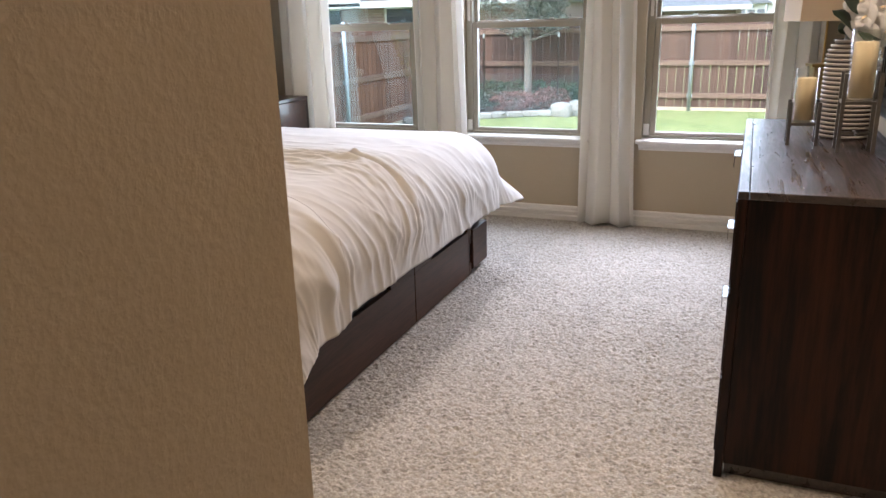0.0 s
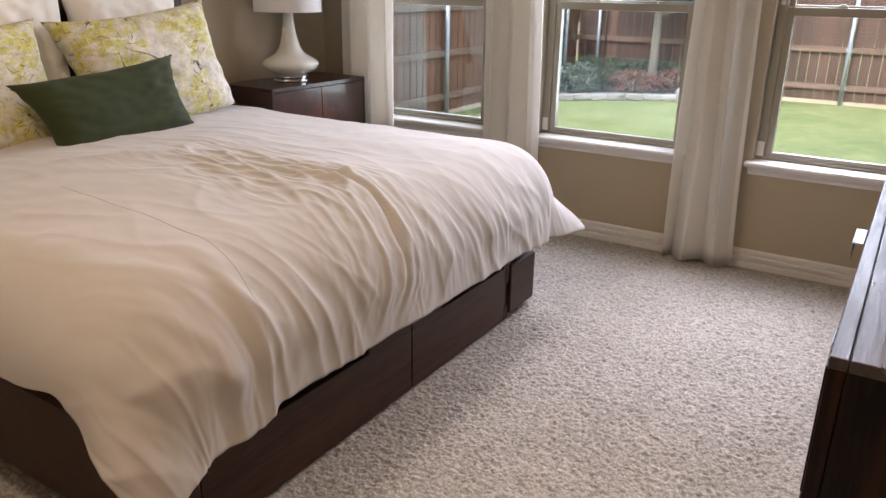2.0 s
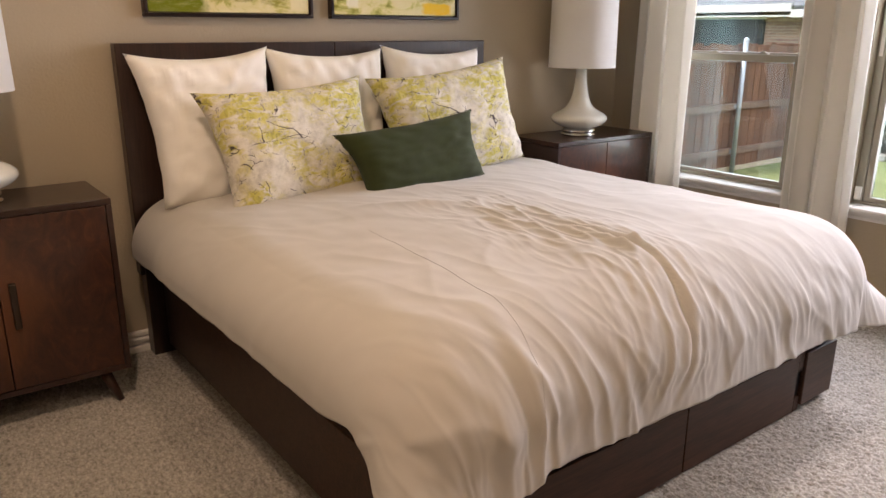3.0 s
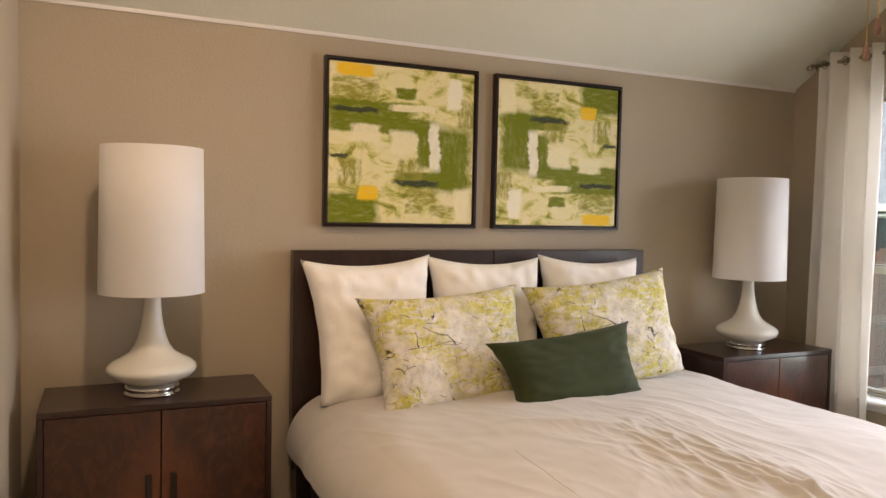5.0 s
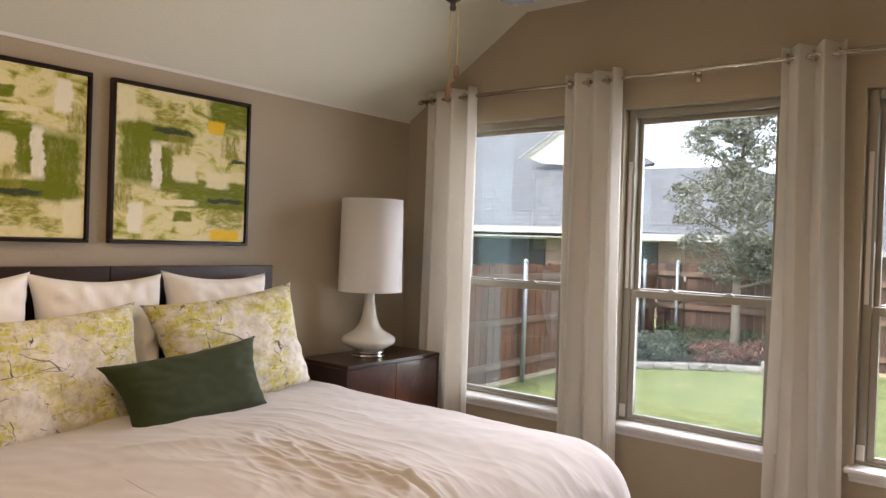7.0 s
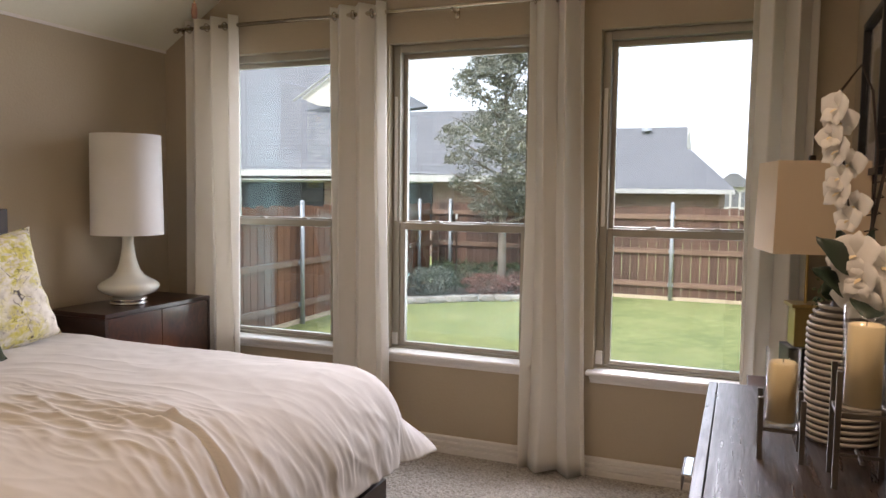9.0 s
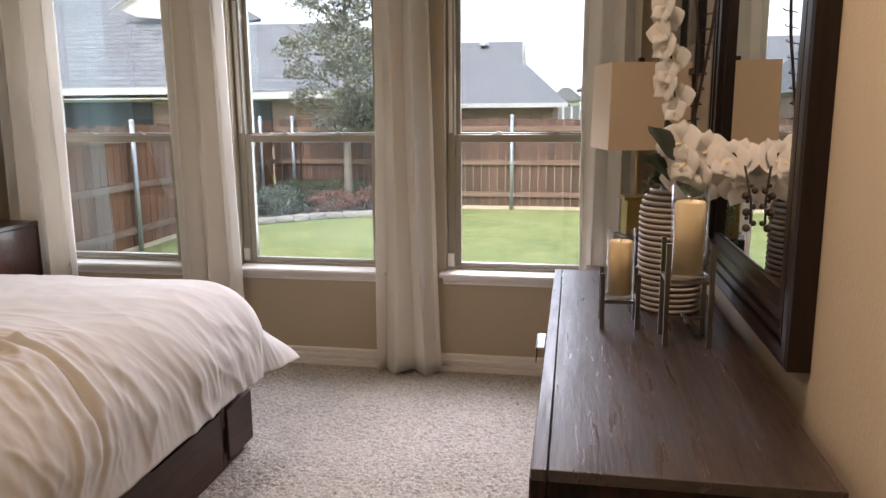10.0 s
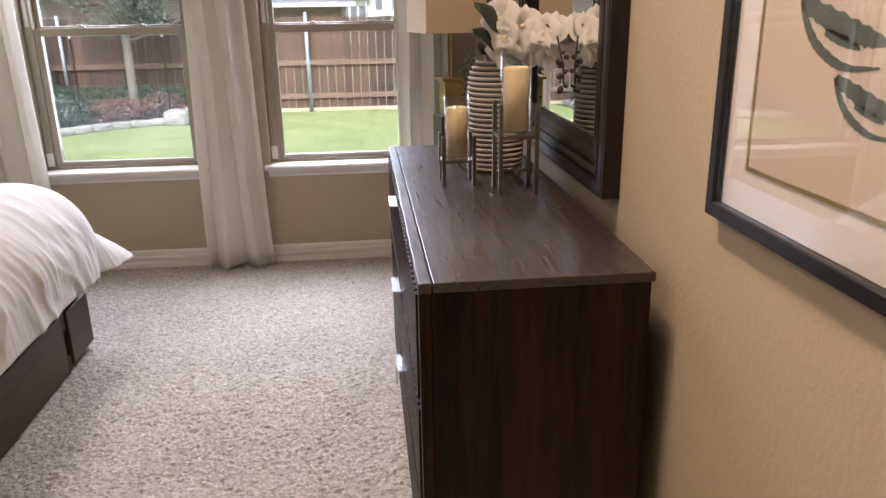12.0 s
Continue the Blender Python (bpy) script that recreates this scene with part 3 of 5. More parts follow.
M_GLOW, _n, _l, _b = material("added_downlight_lens")
_b.inputs["Emission Color"].default_value, _b.inputs["Emission Strength"].default_value = (1.0, 0.75, 0.45, 1), 1.0
# unseen fixtures added to go with the warm fill lamps
for lx, ly, lz, watts in ADDED_DOWNLIGHTS:
    can = thing("recessed_downlight", (lx, ly, lz), "added white recessed ceiling downlight with warm lens, out of view", "downlight", "ceiling downlights")
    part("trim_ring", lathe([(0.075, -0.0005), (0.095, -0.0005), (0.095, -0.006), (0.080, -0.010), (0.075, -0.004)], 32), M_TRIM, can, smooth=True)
    part("lens", lathe([(0, -0.003), (0.0745, -0.003), (0.0745, -0.0005), (0, -0.0005)], 32), M_GLOW, can, "glowing warm lens of the added downlight")

# baseboards: stepped profile with two ridges
PROFILE = [(0, 0), (0.022, 0), (0.023, 0.028), (0.021, 0.033), (0.003, 0.035), (0.003, 0.049), (0.020, 0.051), (0.021, 0.063), (0.018, 0.067), (0.002, 0.069), (0.002, 0.082), (0.015, 0.084), (0.014, 0.096), (0.005, 0.103), (0, 0.103)]
structure("baseboard_north", extrude_outline([(WALL_Y - d, z) for d, z in PROFILE], "x", X0, X1), M_TRIM, "white ridged baseboard under the windows", "baseboard")
structure("baseboard_west", extrude_outline([(X0 + d, z) for d, z in PROFILE], "y", Y0, WALL_Y - 0.017), M_TRIM, "white ridged baseboard behind the bed", "baseboard")
structure("baseboard_east", extrude_outline([(X1 - d, z) for d, z in PROFILE], "y", HALL_Y, WALL_Y - 0.017), M_TRIM, "white ridged baseboard behind the dresser", "baseboard")

# windows: single-hung vinyl units with a projecting stool
for k, (wx0, wx1) in enumerate(WINDOWS):
    win = thing(f"window_{k + 1}", ((wx0 + wx1) / 2, 6.03, SILL_Z), "closed single-hung window with almond vinyl frame", "window", "bedroom windows", "structure")
    hw, H = (wx1 - wx0) / 2 - 0.001, HEAD_Z - SILL_Z
    rail = RAIL_Z - SILL_Z
    part("frame", boxes([(-hw, -hw + 0.045, -0.04, 0.06, 0.010, H), (hw - 0.045, hw, -0.04, 0.06, 0.010, H), (-hw + 0.045, hw - 0.045, -0.04, 0.06, H - 0.045, H), (-hw + 0.045, hw - 0.045, -0.04, 0.06, 0.010, 0.026)], 0.004), M_VINYL, win)
    upper = part("upper_sash", boxes([(-hw + 0.046, -hw + 0.07, 0.012, 0.045, rail, H - 0.046), (hw - 0.07, hw - 0.046, 0.012, 0.045, rail, H - 0.046), (-hw + 0.07, hw - 0.07, 0.012, 0.045, H - 0.075, H - 0.046), (-hw + 0.07, hw - 0.07, 0.012, 0.045, rail - 0.005, rail + 0.03)], 0.003), M_VINYL, win)
    lower = part("lower_sash", boxes([(-hw + 0.046, -hw + 0.078, -0.03, 0.01, 0.027, rail + 0.02), (hw - 0.078, hw - 0.046, -0.03, 0.01, 0.027, rail + 0.02), (-hw + 0.078, hw - 0.078, -0.03, 0.01, rail - 0.022, rail + 0.02), (-hw + 0.078, hw - 0.078, -0.03, 0.01, 0.027, 0.050)], 0.003), M_VINYL, win)
    for sash, z0, z1, yy in ((upper, rail + 0.031, H - 0.076, 0.028), (lower, 0.051, rail - 0.023, -0.012)):
        g = part("pane", box(-hw + 0.071, hw - 0.071, yy, yy + 0.004, z0, z1), M_GLASS, sash, "clear window glass")
        g.visible_shadow = False
    for sx in (-0.16, 0.16):
        part("sash_lock", boxes([(sx - 0.03, sx + 0.03, -0.026, 0.006, rail + 0.021, rail + 0.03), (sx - 0.008, sx + 0.02, -0.034, -0.018, rail + 0.03, rail + 0.038)], 0.003), M_VINYL, lower)
    part("tilt_latch", boxes([(-hw + 0.004, -hw + 0.04, -0.054, -0.041, 0.03, 0.105)], 0.004), M_TRIM, win, "small white vinyl latch")
    part("jamb_track", boxes([(-hw + 0.012, -hw + 0.032, -0.046, -0.0405, rail + 0.03, H - 0.3)], 0.002), M_TRIM, win)
    stool = [(-0.154, 0.0095), (-0.160, 0.006), (-0.163, -0.002), (-0.160, -0.011), (-0.152, -0.016), (-0.1005, -0.016), (-0.1005, 0.0095)]
    sill = bmesh.new()
    extrude_outline(stool, "x", -hw - 0.028, hw + 0.028, sill)
    box(-hw, hw, -0.1, 0.06, -0.0005, 0.0095, 0.0, sill)
    part("sill", sill, M_TRIM, win, "white painted window stool")
    apron = [(-0.1005, -0.0165), (-0.146, -0.0165), (-0.142, -0.026), (-0.130, -0.036), (-0.116, -0.044), (-0.114, -0.060), (-0.1005, -0.062)]
    part("apron", extrude_outline(apron, "x", -hw - 0.012, hw + 0.012), M_TRIM, win)


# ---- curtains ----
def curtain(x0, x1, folds, seed, flare=0.02, drift=0.0):
    cx, w = (x0 + x1) / 2, x1 - x0
    ob = thing("curtain", (cx, 5.835, 0.012), "off-white linen grommet curtain panel gathered beside a window", "curtain", "window curtains")
    bm = bmesh.new()
    nu, nv, top = 120, 30, 2.605
    rnd = random.Random(seed)
    ph = [rnd.uniform(0, 6.28) for _ in range(6)]
    grid = []
    for i in range(nu + 1):
        u = i / nu
        col = []
        for j in range(nv + 1):
            v = j / nv
            a = 0.046 + 0.012 * math.sin(3 * v + ph[0] + 5 * u)
            turn = 2 * math.pi * folds * u + 0.5 * math.sin(2.2 * v + ph[1]) * (1 - v)
            y = a * math.sin(turn) + 0.005 * math.sin(2 * math.pi * (folds * 2.3) * u + ph[2] + 2 * v) * (1 - v)
            x = (u - 0.5) * (w + flare * (1 - v) ** 2) + 0.42 * w / (2 * math.pi * folds) * math.sin(2 * turn) * (1 - 0.5 * v) + 0.012 * math.sin(5 * v + ph[3] + u * 7) * (1 - v) + drift * (1 - v) ** 1.5
            z = v * top + (0.008 * math.sin(9 * u + ph[4]) if j == 0 else 0)
            col.append(bm.verts.new((x, y, max(z, -0.005))))
        grid.append(col)
    for i in range(nu):
        for j in range(nv):
            bm.faces.new((grid[i][j], grid[i + 1][j], grid[i + 1][j + 1], grid[i][j + 1]))
    cloth = part("cloth", bm, M_CURTAIN, ob, smooth=True)
    thick = cloth.modifiers.new("thickness", "SOLIDIFY")
    thick.thickness = 0.003
    for k in range(int(folds * 2)):
        u = (k + 0.5) / (folds * 2)
        ring = bmesh.new()
        x = (u - 0.5) * w
        tube([(x + 0.002 * s, 0.024 * math.cos(t), 2.548 + 0.024 * math.sin(t)) for t, s in [(q * math.pi / 8, 0) for q in range(17)]], 0.004, 6, ring)
        part("grommet", ring, M_BRUSHED, ob, "brushed nickel grommet ring", True)
    return ob


curtain(-2.35, -1.93, 3, 1)
curtain(-1.275, -0.905, 3, 2, 0.02, 0.02)
curtain(-0.055, 0.235, 2.5, 3, 0.09, 0.035)
curtain(1.045, 1.33, 2.5, 4)

rod = thing("curtain_rod", (0, 5.835, 2.56), "slim brushed nickel curtain rod with end caps", "curtain rod")
part("pole", tube([(-2.40, 0, 0), (1.42, 0, 0)], 0.0125, 14), M_BRUSHED, rod, smooth=True)
for sx, d in ((-2.40, -1), (1.42, 1)):
    part("end_cap", tube([(sx, 0, 0), (sx + d * 0.008, 0, 0), (sx + d * 0.03, 0, 0), (sx + d * 0.036, 0, 0)], [0.014, 0.02, 0.02, 0.012], 14), M_BRUSHED, rod, smooth=True)
for sx in (-2.37, -0.50, 1.38):
    part("bracket", boxes([(sx - 0.012, sx + 0.012, 0.083, 0.0945, -0.05, 0.04), (sx - 0.006, sx + 0.006, 0.0, 0.083, -0.026, -0.014), (sx - 0.006, sx + 0.006, -0.018, 0.018, -0.0135, -0.0128)], 0.002), M_BRUSHED, rod)

# ---- bed ----
BY0, BY1, BXF = 2.74, 4.80, -0.40
bed = thing("bed", (0, 0, 0), "king storage bed in dark espresso wood", "bed")
part("plinth", boxes([(-2.48, BXF - 0.03, BY0 + 0.05, BY1 - 0.07, 0.0, 0.06)], 0.004), M_ESPRESSO, bed)
part("side_rail", box(-2.495, BXF - 0.05, BY0, BY0 + 0.03, 0.045, 0.36, 0.004), M_ESPRESSO, bed)
part("side_rail", box(-2.495, BXF - 0.05, BY1 - 0.03, BY1, 0.045, 0.36, 0.004), M_ESPRESSO, bed)
part("slat_deck", box(-2.495, BXF - 0.06, BY0 + 0.031, BY1 - 0.031, 0.30, 0.34, 0.003), M_ESPRESSO, bed)
part("foot_rail", boxes([(BXF - 0.05, BXF - 0.012, BY0 + 0.002, BY1 + 0.02, 0.306, 0.36), (BXF - 0.05, BXF - 0.026, BY0 + 0.002, BY1 - 0.002, 0.05, 0.3055)], 0.003), M_ESPRESSO, bed)
# each drawer front has a long finger slot cut into its top edge
for ya, yb, sa, sb in ((BY0 + 0.13, 3.832, 2.98, 3.585), (3.838, BY1 - 0.245, 4.04, 4.535)):
    front = part("drawer_front", boxes([(BXF - 0.0255, BXF, ya, yb, 0.012, 0.262), (BXF - 0.0255, BXF, ya, sa, 0.2622, 0.302), (BXF - 0.0255, BXF, sb, yb, 0.2622, 0.302)], 0.002), M_ESPRESSO, bed)
    # black strip at the back of the slot paints in the recess's shade
    part("finger_slot_shade", box(BXF - 0.0254, BXF - 0.019, sa + 0.001, sb - 0.001, 0.263, 0.300), M_BLACK, front, "black strip for the shade inside the finger slot")
# black block in the notch, its shade given as colour
part("finger_notch_shade", box(BXF - 0.0255, BXF - 0.008, BY1 - 0.243, BY1 - 0.207, 0.075, 0.185, 0.002), M_BLACK, bed, "black block for the shade inside the finger notch")
for za, zb in ((0.012, 0.0745), (0.1855, 0.302)):
    part("foot_filler", box(BXF - 0.0255, BXF, BY1 - 0.243, BY1 - 0.207, za, zb, 0.002), M_ESPRESSO, bed)
for ya, yb in ((BY0 - 0.06, BY0 + 0.12), (BY1 - 0.205, BY1 + 0.03)):
    part("corner_block", box(BXF - 0.10, BXF + 0.010, ya, yb, 0.035, 0.262, 0.004), M_ESPRESSO, bed)
part("headboard_leg", box(-2.585, -2.5, 2.67, 2.78, 0.0, 0.5, 0.004), M_ESPRESSO_Z, bed)
part("headboard_leg", box(-2.585, -2.5, 4.54, 4.65, 0.0, 0.5, 0.004), M_ESPRESSO_Z, bed)
for ya, yb in ((2.65, 3.693), (3.697, 4.67)):
    part("headboard_panel", box(-2.575, -2.51, ya, yb, 0.40, 1.425, 0.004), M_ESPRESSO_Z, bed)

mattress = thing("mattress", (-1.49, 3.75, 0.341), "thick mattress hidden under the duvet", "mattress")
part("body", box(-1.0, 0.98, -0.97, 0.97, 0.0, 0.36, 0.06, seg=4), M_WHITE_COTTON, mattress, smooth=True)


def duvet():
    """A puffy sheet laid over the mattress: arc length past an edge turns into a rounded drop, with corner tips and folds."""
    top = 0.765
    xf, ya, yb = -0.58, 2.86, 4.74
    rx, ry = 0.27, 0.24
    s0, s1 = -2.47, xf + 0.555
    t0, t1 = ya - 0.40, yb + 0.43
    nu, nv = 240, 420
    bm = bmesh.new()

    def crest(a, b, c):
        """Sharp-backed folds: high where the noise crosses zero."""
        return (1 - min(1.0, 2.2 * abs(noise.noise(Vector((a, b, c)))))) ** 2

    def swell(a, b, c):
        """Round soft folds."""
        return 0.5 + 0.5 * math.sin(5.0 * noise.noise(Vector((a, b, c))))

    def step(a, b, v):
        q = max(0.0, min(1.0, (v - a) / (b - a)))
        return q * q * (3 - 2 * q)

    def place(s, t):
        ex, ey = max(0.0, s - xf), max(0.0, ya - t, t - yb)
        sy = -1 if t < ya else 1
        e = math.hypot(ex, ey)
        w = ex * ex / (e * e) if e else 1.0
        r = rx * w + ry * (1 - w)
        arc = r * 1.45
        both = 4 * w * (1 - w)
        # the lobe at one corner hangs lower and ends in a step; the other corner is drawn up to a point
        if t < 3.3:
            fa, fb = step(xf + 0.17, xf + 0.25, s), step(3.075, 3.0, t)
            e += 0.035 * fa * fb * min(1.0, e / 0.4)
            if sy < 0:
                e -= 0.03 * math.exp(-((s - xf - 0.03) / 0.12) ** 2) * min(1.0, ey / 0.35)
        elif sy > 0:
            e -= 0.08 * both * e / 0.69
        if e < arc:
            out, down = r * math.sin(e / r), r * (1 - math.cos(e / r))
        else:
            lean = (0.75 if sy > 0 else 0.34) * both + 0.02 * (1 - both)
            out = r * math.sin(1.45) + (e - arc) * lean
            down = r * (1 - math.cos(1.45)) + (e - arc) * math.sqrt(1 - lean * lean)
        flat = math.hypot(ex, ey)
        dx, dy = (ex / flat, ey / flat) if flat else (0.0, 0.0)
        x, y = min(s, xf) + out * dx, min(max(t, ya), yb) + out * dy * sy
        q = max(0.0, 1 - ((t - 3.76) / 1.0) ** 2) * max(0.0, min(1.0, (s + 2.6) / 0.5)) * max(0.0, 1 - max(0.0, s - xf + 0.6) / 0.9)
        z = top + 0.045 * q - down
        warp = noise.noise(Vector((s * 2.1, t * 2.1, 3.3)))
        # gathers hanging at the foot, dying away on the top; tight pleats beside the lobe
        pleat = step(3.62, 3.40, t) * step(2.85, 3.0, t)
        reach = 0.06 + 0.12 * noise.noise(Vector((t * 3.1, 0, 8.8))) + 0.10 * pleat
        hang = max(0.0, min(1.0, (s - (xf - reach)) / (reach + 0.36)))
        patchy = max(0.2, 0.75 + 0.9 * noise.noise(Vector((t * 2.3, s * 1.9, 21.3))))
        slant = t - 0.22 * s
        gather = 0.011 * swell(slant * 5.6 + 1.9 * warp, s * 2.9, 1.7) + 0.009 * crest(slant * 5.9 + 1.8 * warp, s * 2.7, 3.3) + 0.005 * swell(slant * 12.5 + 2.2 * warp, s * 4.6, 4.1) + 0.002 * swell(slant * 24 + 2 * warp, s * 8.0, 7.1)
        gather += (0.003 + 0.009 * pleat) * crest(slant * 15.0 + 0.8 * warp, s * 1.2, 6.6)
        fold = 1.25 * hang ** 1.6 * gather * patchy
        # one long rolled edge where the lobe turns the corner
        roll = step(xf - 0.10, xf + 0.20, s) * math.exp(-((t - 3.015 - 0.05 * (s - xf)) / 0.035) ** 2)
        fold += 0.013 * roll
        side = min(1.0, ey / 0.25) * (1 - hang)
        fold += side * (0.007 * swell(s * 2.8 + 1.3 * warp, t * 1.4, 7.7) + 0.003 * swell(s * 7.5 + 1.3 * warp, t * 2.3, 3.7))
        # a sheaf of creases running slantwise toward the foot, with one deep fold and a pinch in it
        lane = t + 0.33 * max(0.0, s + 0.62) ** 1.3 + 0.10 * max(0.0, -0.95 - s) + 0.03 * warp
        run = step(-1.75, -0.95, s) * step(0.02, -0.25, s)
        zone = run * math.exp(-((lane - 3.70) / 0.21) ** 2)
        crease = zone * (0.009 * crest(lane * 8.3, s * 2.6, 9.1) + 0.014 * crest(lane * 14.5 + 0.9 * s, s * 3.6, 2.9) + 0.0075 * crest(lane * 26 + s, s * 6.2, 12.1))
        deep = step(-0.90, -0.55, s) * step(0.0, -0.2, s)
        bend = lane + 0.020 * noise.noise(Vector((s * 5.5, 0.3, 17.7)))
        crease += deep * (0.008 * math.exp(-((bend - 3.785) / 0.016) ** 2) - 0.022 * math.exp(-((bend - 3.757) / 0.014) ** 2) + 0.006 * math.exp(-((bend - 3.725) / 0.016) ** 2))
        crease += 0.018 * math.exp(-((s + 0.66) / 0.025) ** 2 - ((t - 3.80) / 0.06) ** 2)
        near = math.exp(-((s + 1.52) / 0.20) ** 2 - ((t - 3.55) / 0.34) ** 2)
        crease += near * 0.022 * crest((t - 3.6) * 4.5 - (s + 1.6) * 4.0, s * 1.5, 5.5)
        crease += 0.005 * crest(t * 3.1 + 0.5 * s + warp, s * 0.9, 11.3) + 0.0025 * crest(t * 7.0 - 3.0 * s + warp, s * 2.0, 14.9)
        soft = 0.014 * noise.noise(Vector((s * 2.1, t * 2.1, 2.2))) + 0.006 * noise.noise(Vector((s * 5.5, t * 5.5, 6.1))) + 0.0022 * noise.noise(Vector((s * 15, t * 15, 9.4)))
        k = min(1.0, e / arc)
        x, y, z = x + fold * dx * k, y + fold * dy * sy * k, z + fold * (1 - k)
        z += (crease + soft) * (1 - 0.7 * k)
        x += 0.7 * crease * dx * k
        return (x, y, max(z, 0.05))
    grid = [[bm.verts.new(place(s0 + (s1 - s0) * i / nu, t0 + (t1 - t0) * j / nv)) for j in range(nv + 1)] for i in range(nu + 1)]
    for i in range(nu):
        for j in range(nv):
            bm.faces.new((grid[i][j], grid[i + 1][j], grid[i + 1][j + 1], grid[i][j + 1]))
    ob = thing("duvet", (0, 0, 0), "rumpled ivory cotton duvet hanging over the bed", "duvet")
    cover = part("cover", bm, M_DUVET, ob, smooth=True)
    puff = cover.modifiers.new("thickness", "SOLIDIFY")
    puff.thickness, puff.offset = 0.02, -1
    part("seam", tube([Vector(place(-1.30 + 1.12 * k / 60, 3.14 - 0.05 * (k / 60) - 0.07 * (k / 60) ** 3)) + Vector((0, 0, 0.001)) for k in range(61)], 0.0006, 5), M_DUVET, ob)


duvet()


def pillow(name, at, w, h, thick, mat, label, turn, group="", seed=0, wrinkle=0.006, ears=0.0):
    bm = bmesh.new()
    n = 34
    sheets = []
    for side in (1, -1):
        g = []
        for i in range(n + 1):
            row = []
            for j in range(n + 1):
                if side < 0 and (i in (0, n) or j in (0, n)):
                    row.append(sheets[0][i][j])
                    continue
                u, v = 2 * i / n - 1, 2 * j / n - 1
                y = w / 2 * u * (1 - (0.07 + ears) * (1 - v * v) * u * u) * (1 - 1.1 * ears * (1 - v))
                z = h / 2 * v * (1 - (0.09 + (0.6 if v > 0 else -1.2) * ears) * (1 - u * u) * v * v)
                t = thick / 2 * ((1 - u ** 4) * (1 - v ** 4)) ** 0.5
                wr = wrinkle * noise.noise(Vector((u * 5 + seed, v * 5, side * 3))) * 2
                pinch = (1 - min(1.0, 2.0 * abs(noise.noise(Vector((math.atan2(v, u) * 4.5 + seed, (u * u + v * v) * 0.9, side)))))) ** 2
                wr += wrinkle * 2.2 * pinch * min(1, (u * u + v * v)) * (1 - u ** 6) * (1 - v ** 6)
                wr += wrinkle * 1.2 * (1 - min(1.0, 2.2 * abs(noise.noise(Vector((u * 1.6 + seed, v * 4.0, side * 2 + 5)))))) ** 2 * (1 - u * u) * (1 - v * v)
                wr += ears * 0.10 * (1 - min(1.0, 2.0 * abs(noise.noise(Vector((u * 1.2 + seed, v * 5.5 + 0.6 * u, side * 2 + 11)))))) ** 2 * abs(u) ** 1.5 * (1 - u ** 6) * (1 - v ** 6)
                sag = -0.02 * (1 - v) * (1 - u * u) * 0.3
                row.append(bm.verts.new((side * (t + wr * (t > 0.004)), y, z + sag)))
            g.append(row)
        sheets.append(g)
        for i in range(n):
            for j in range(n):
                bm.faces.new((g[i][j], g[i + 1][j], g[i + 1][j + 1], g[i][j + 1]))
    ob = part(name, bm, mat, None, smooth=True)
    ob.matrix_basis = pose(*at, *turn)
    return tagged(ob, label, "pillow", group)


for k, (py, tilt) in enumerate(((2.99, 2), (3.59, -1), (4.22, -2))):
    pillow("euro_pillow", (-2.36, py, 1.075), 0.64, 0.66, 0.20, M_WHITE_COTTON, "plump white square pillow leaning on the headboard", (tilt, -12, 0), "white square pillows", k * 7.3, 0.008, 0.06)
pillow("blossom_pillow", (-2.13, 3.28, 1.005), 0.84, 0.53, 0.19, M_BLOSSOM, "cream pillow with yellow blossom branch print", (3, -20, 3), "blossom pillows", 3.1, 0.006, 0.045)
pillow("blossom_pillow", (-2.14, 4.16, 1.045), 0.88, 0.55, 0.19, M_BLOSSOM, "cream pillow with yellow blossom branch print", (6, -20, -2), "blossom pillows", 5.7, 0.006, 0.045)
pillow("lumbar_pillow", (-1.90, 3.775, 0.93), 0.80, 0.33, 0.15, M_VELVET, "dark green velvet lumbar pillow lying in front", (5, -26, 0), "", 9.2, 0.004, 0.065)


# ---- nightstands and lamps ----
def nightstand(y0):
    ob = thing("nightstand", (-2.347, y0 + 0.425, 0), "dark cherry nightstand with two burl doors and splayed legs", "nightstand", "nightstands beside the bed")
    D, W = 0.212, 0.425
    part("top", box(-D - 0.0, D, -W, W, 0.828, 0.853, 0.003), M_NIGHT, ob)
    part("side_panel", box(-D, D - 0.002, -W, -W + 0.022, 0.131, 0.8275, 0.002), M_NIGHT, ob)
    part("side_panel", box(-D, D - 0.002, W - 0.022, W, 0.131, 0.8275, 0.002), M_NIGHT, ob)
    part("bottom_panel", box(-D, D - 0.002, -W + 0.0225, W - 0.0225, 0.131, 0.153, 0.002), M_NIGHT, ob)
    part("back_panel", box(-D, -D + 0.01, -W + 0.0225, W - 0.0225, 0.1535, 0.827), M_NIGHT, ob)
    for s in (-1, 1):
        door = part("door", box(D - 0.022, D - 0.003, min(0.002 * s, s * (W - 0.0245)), max(0.002 * s, s * (W - 0.0245)), 0.156, 0.825, 0.002), M_BURL, ob)
        door.data.transform(Matrix.Translation((0, 0, -0.49)))
        door.location = (0, 0, 0.49)
        part("handle", boxes([(D - 0.003, D + 0.016, s * 0.045 - 0.012, s * 0.045 + 0.012, -0.09, 0.09)], 0.004), M_BRONZE, door, "dark bronze bar handle")
        for fx in (-1, 1):
            part("leg", tube([(fx * (D - 0.06), s * (W - 0.10), 0.1305), (fx * (D - 0.0), s * (W - 0.055), 0.0)], [0.026, 0.014], 12), M_NIGHT, ob, smooth=True)
    return ob


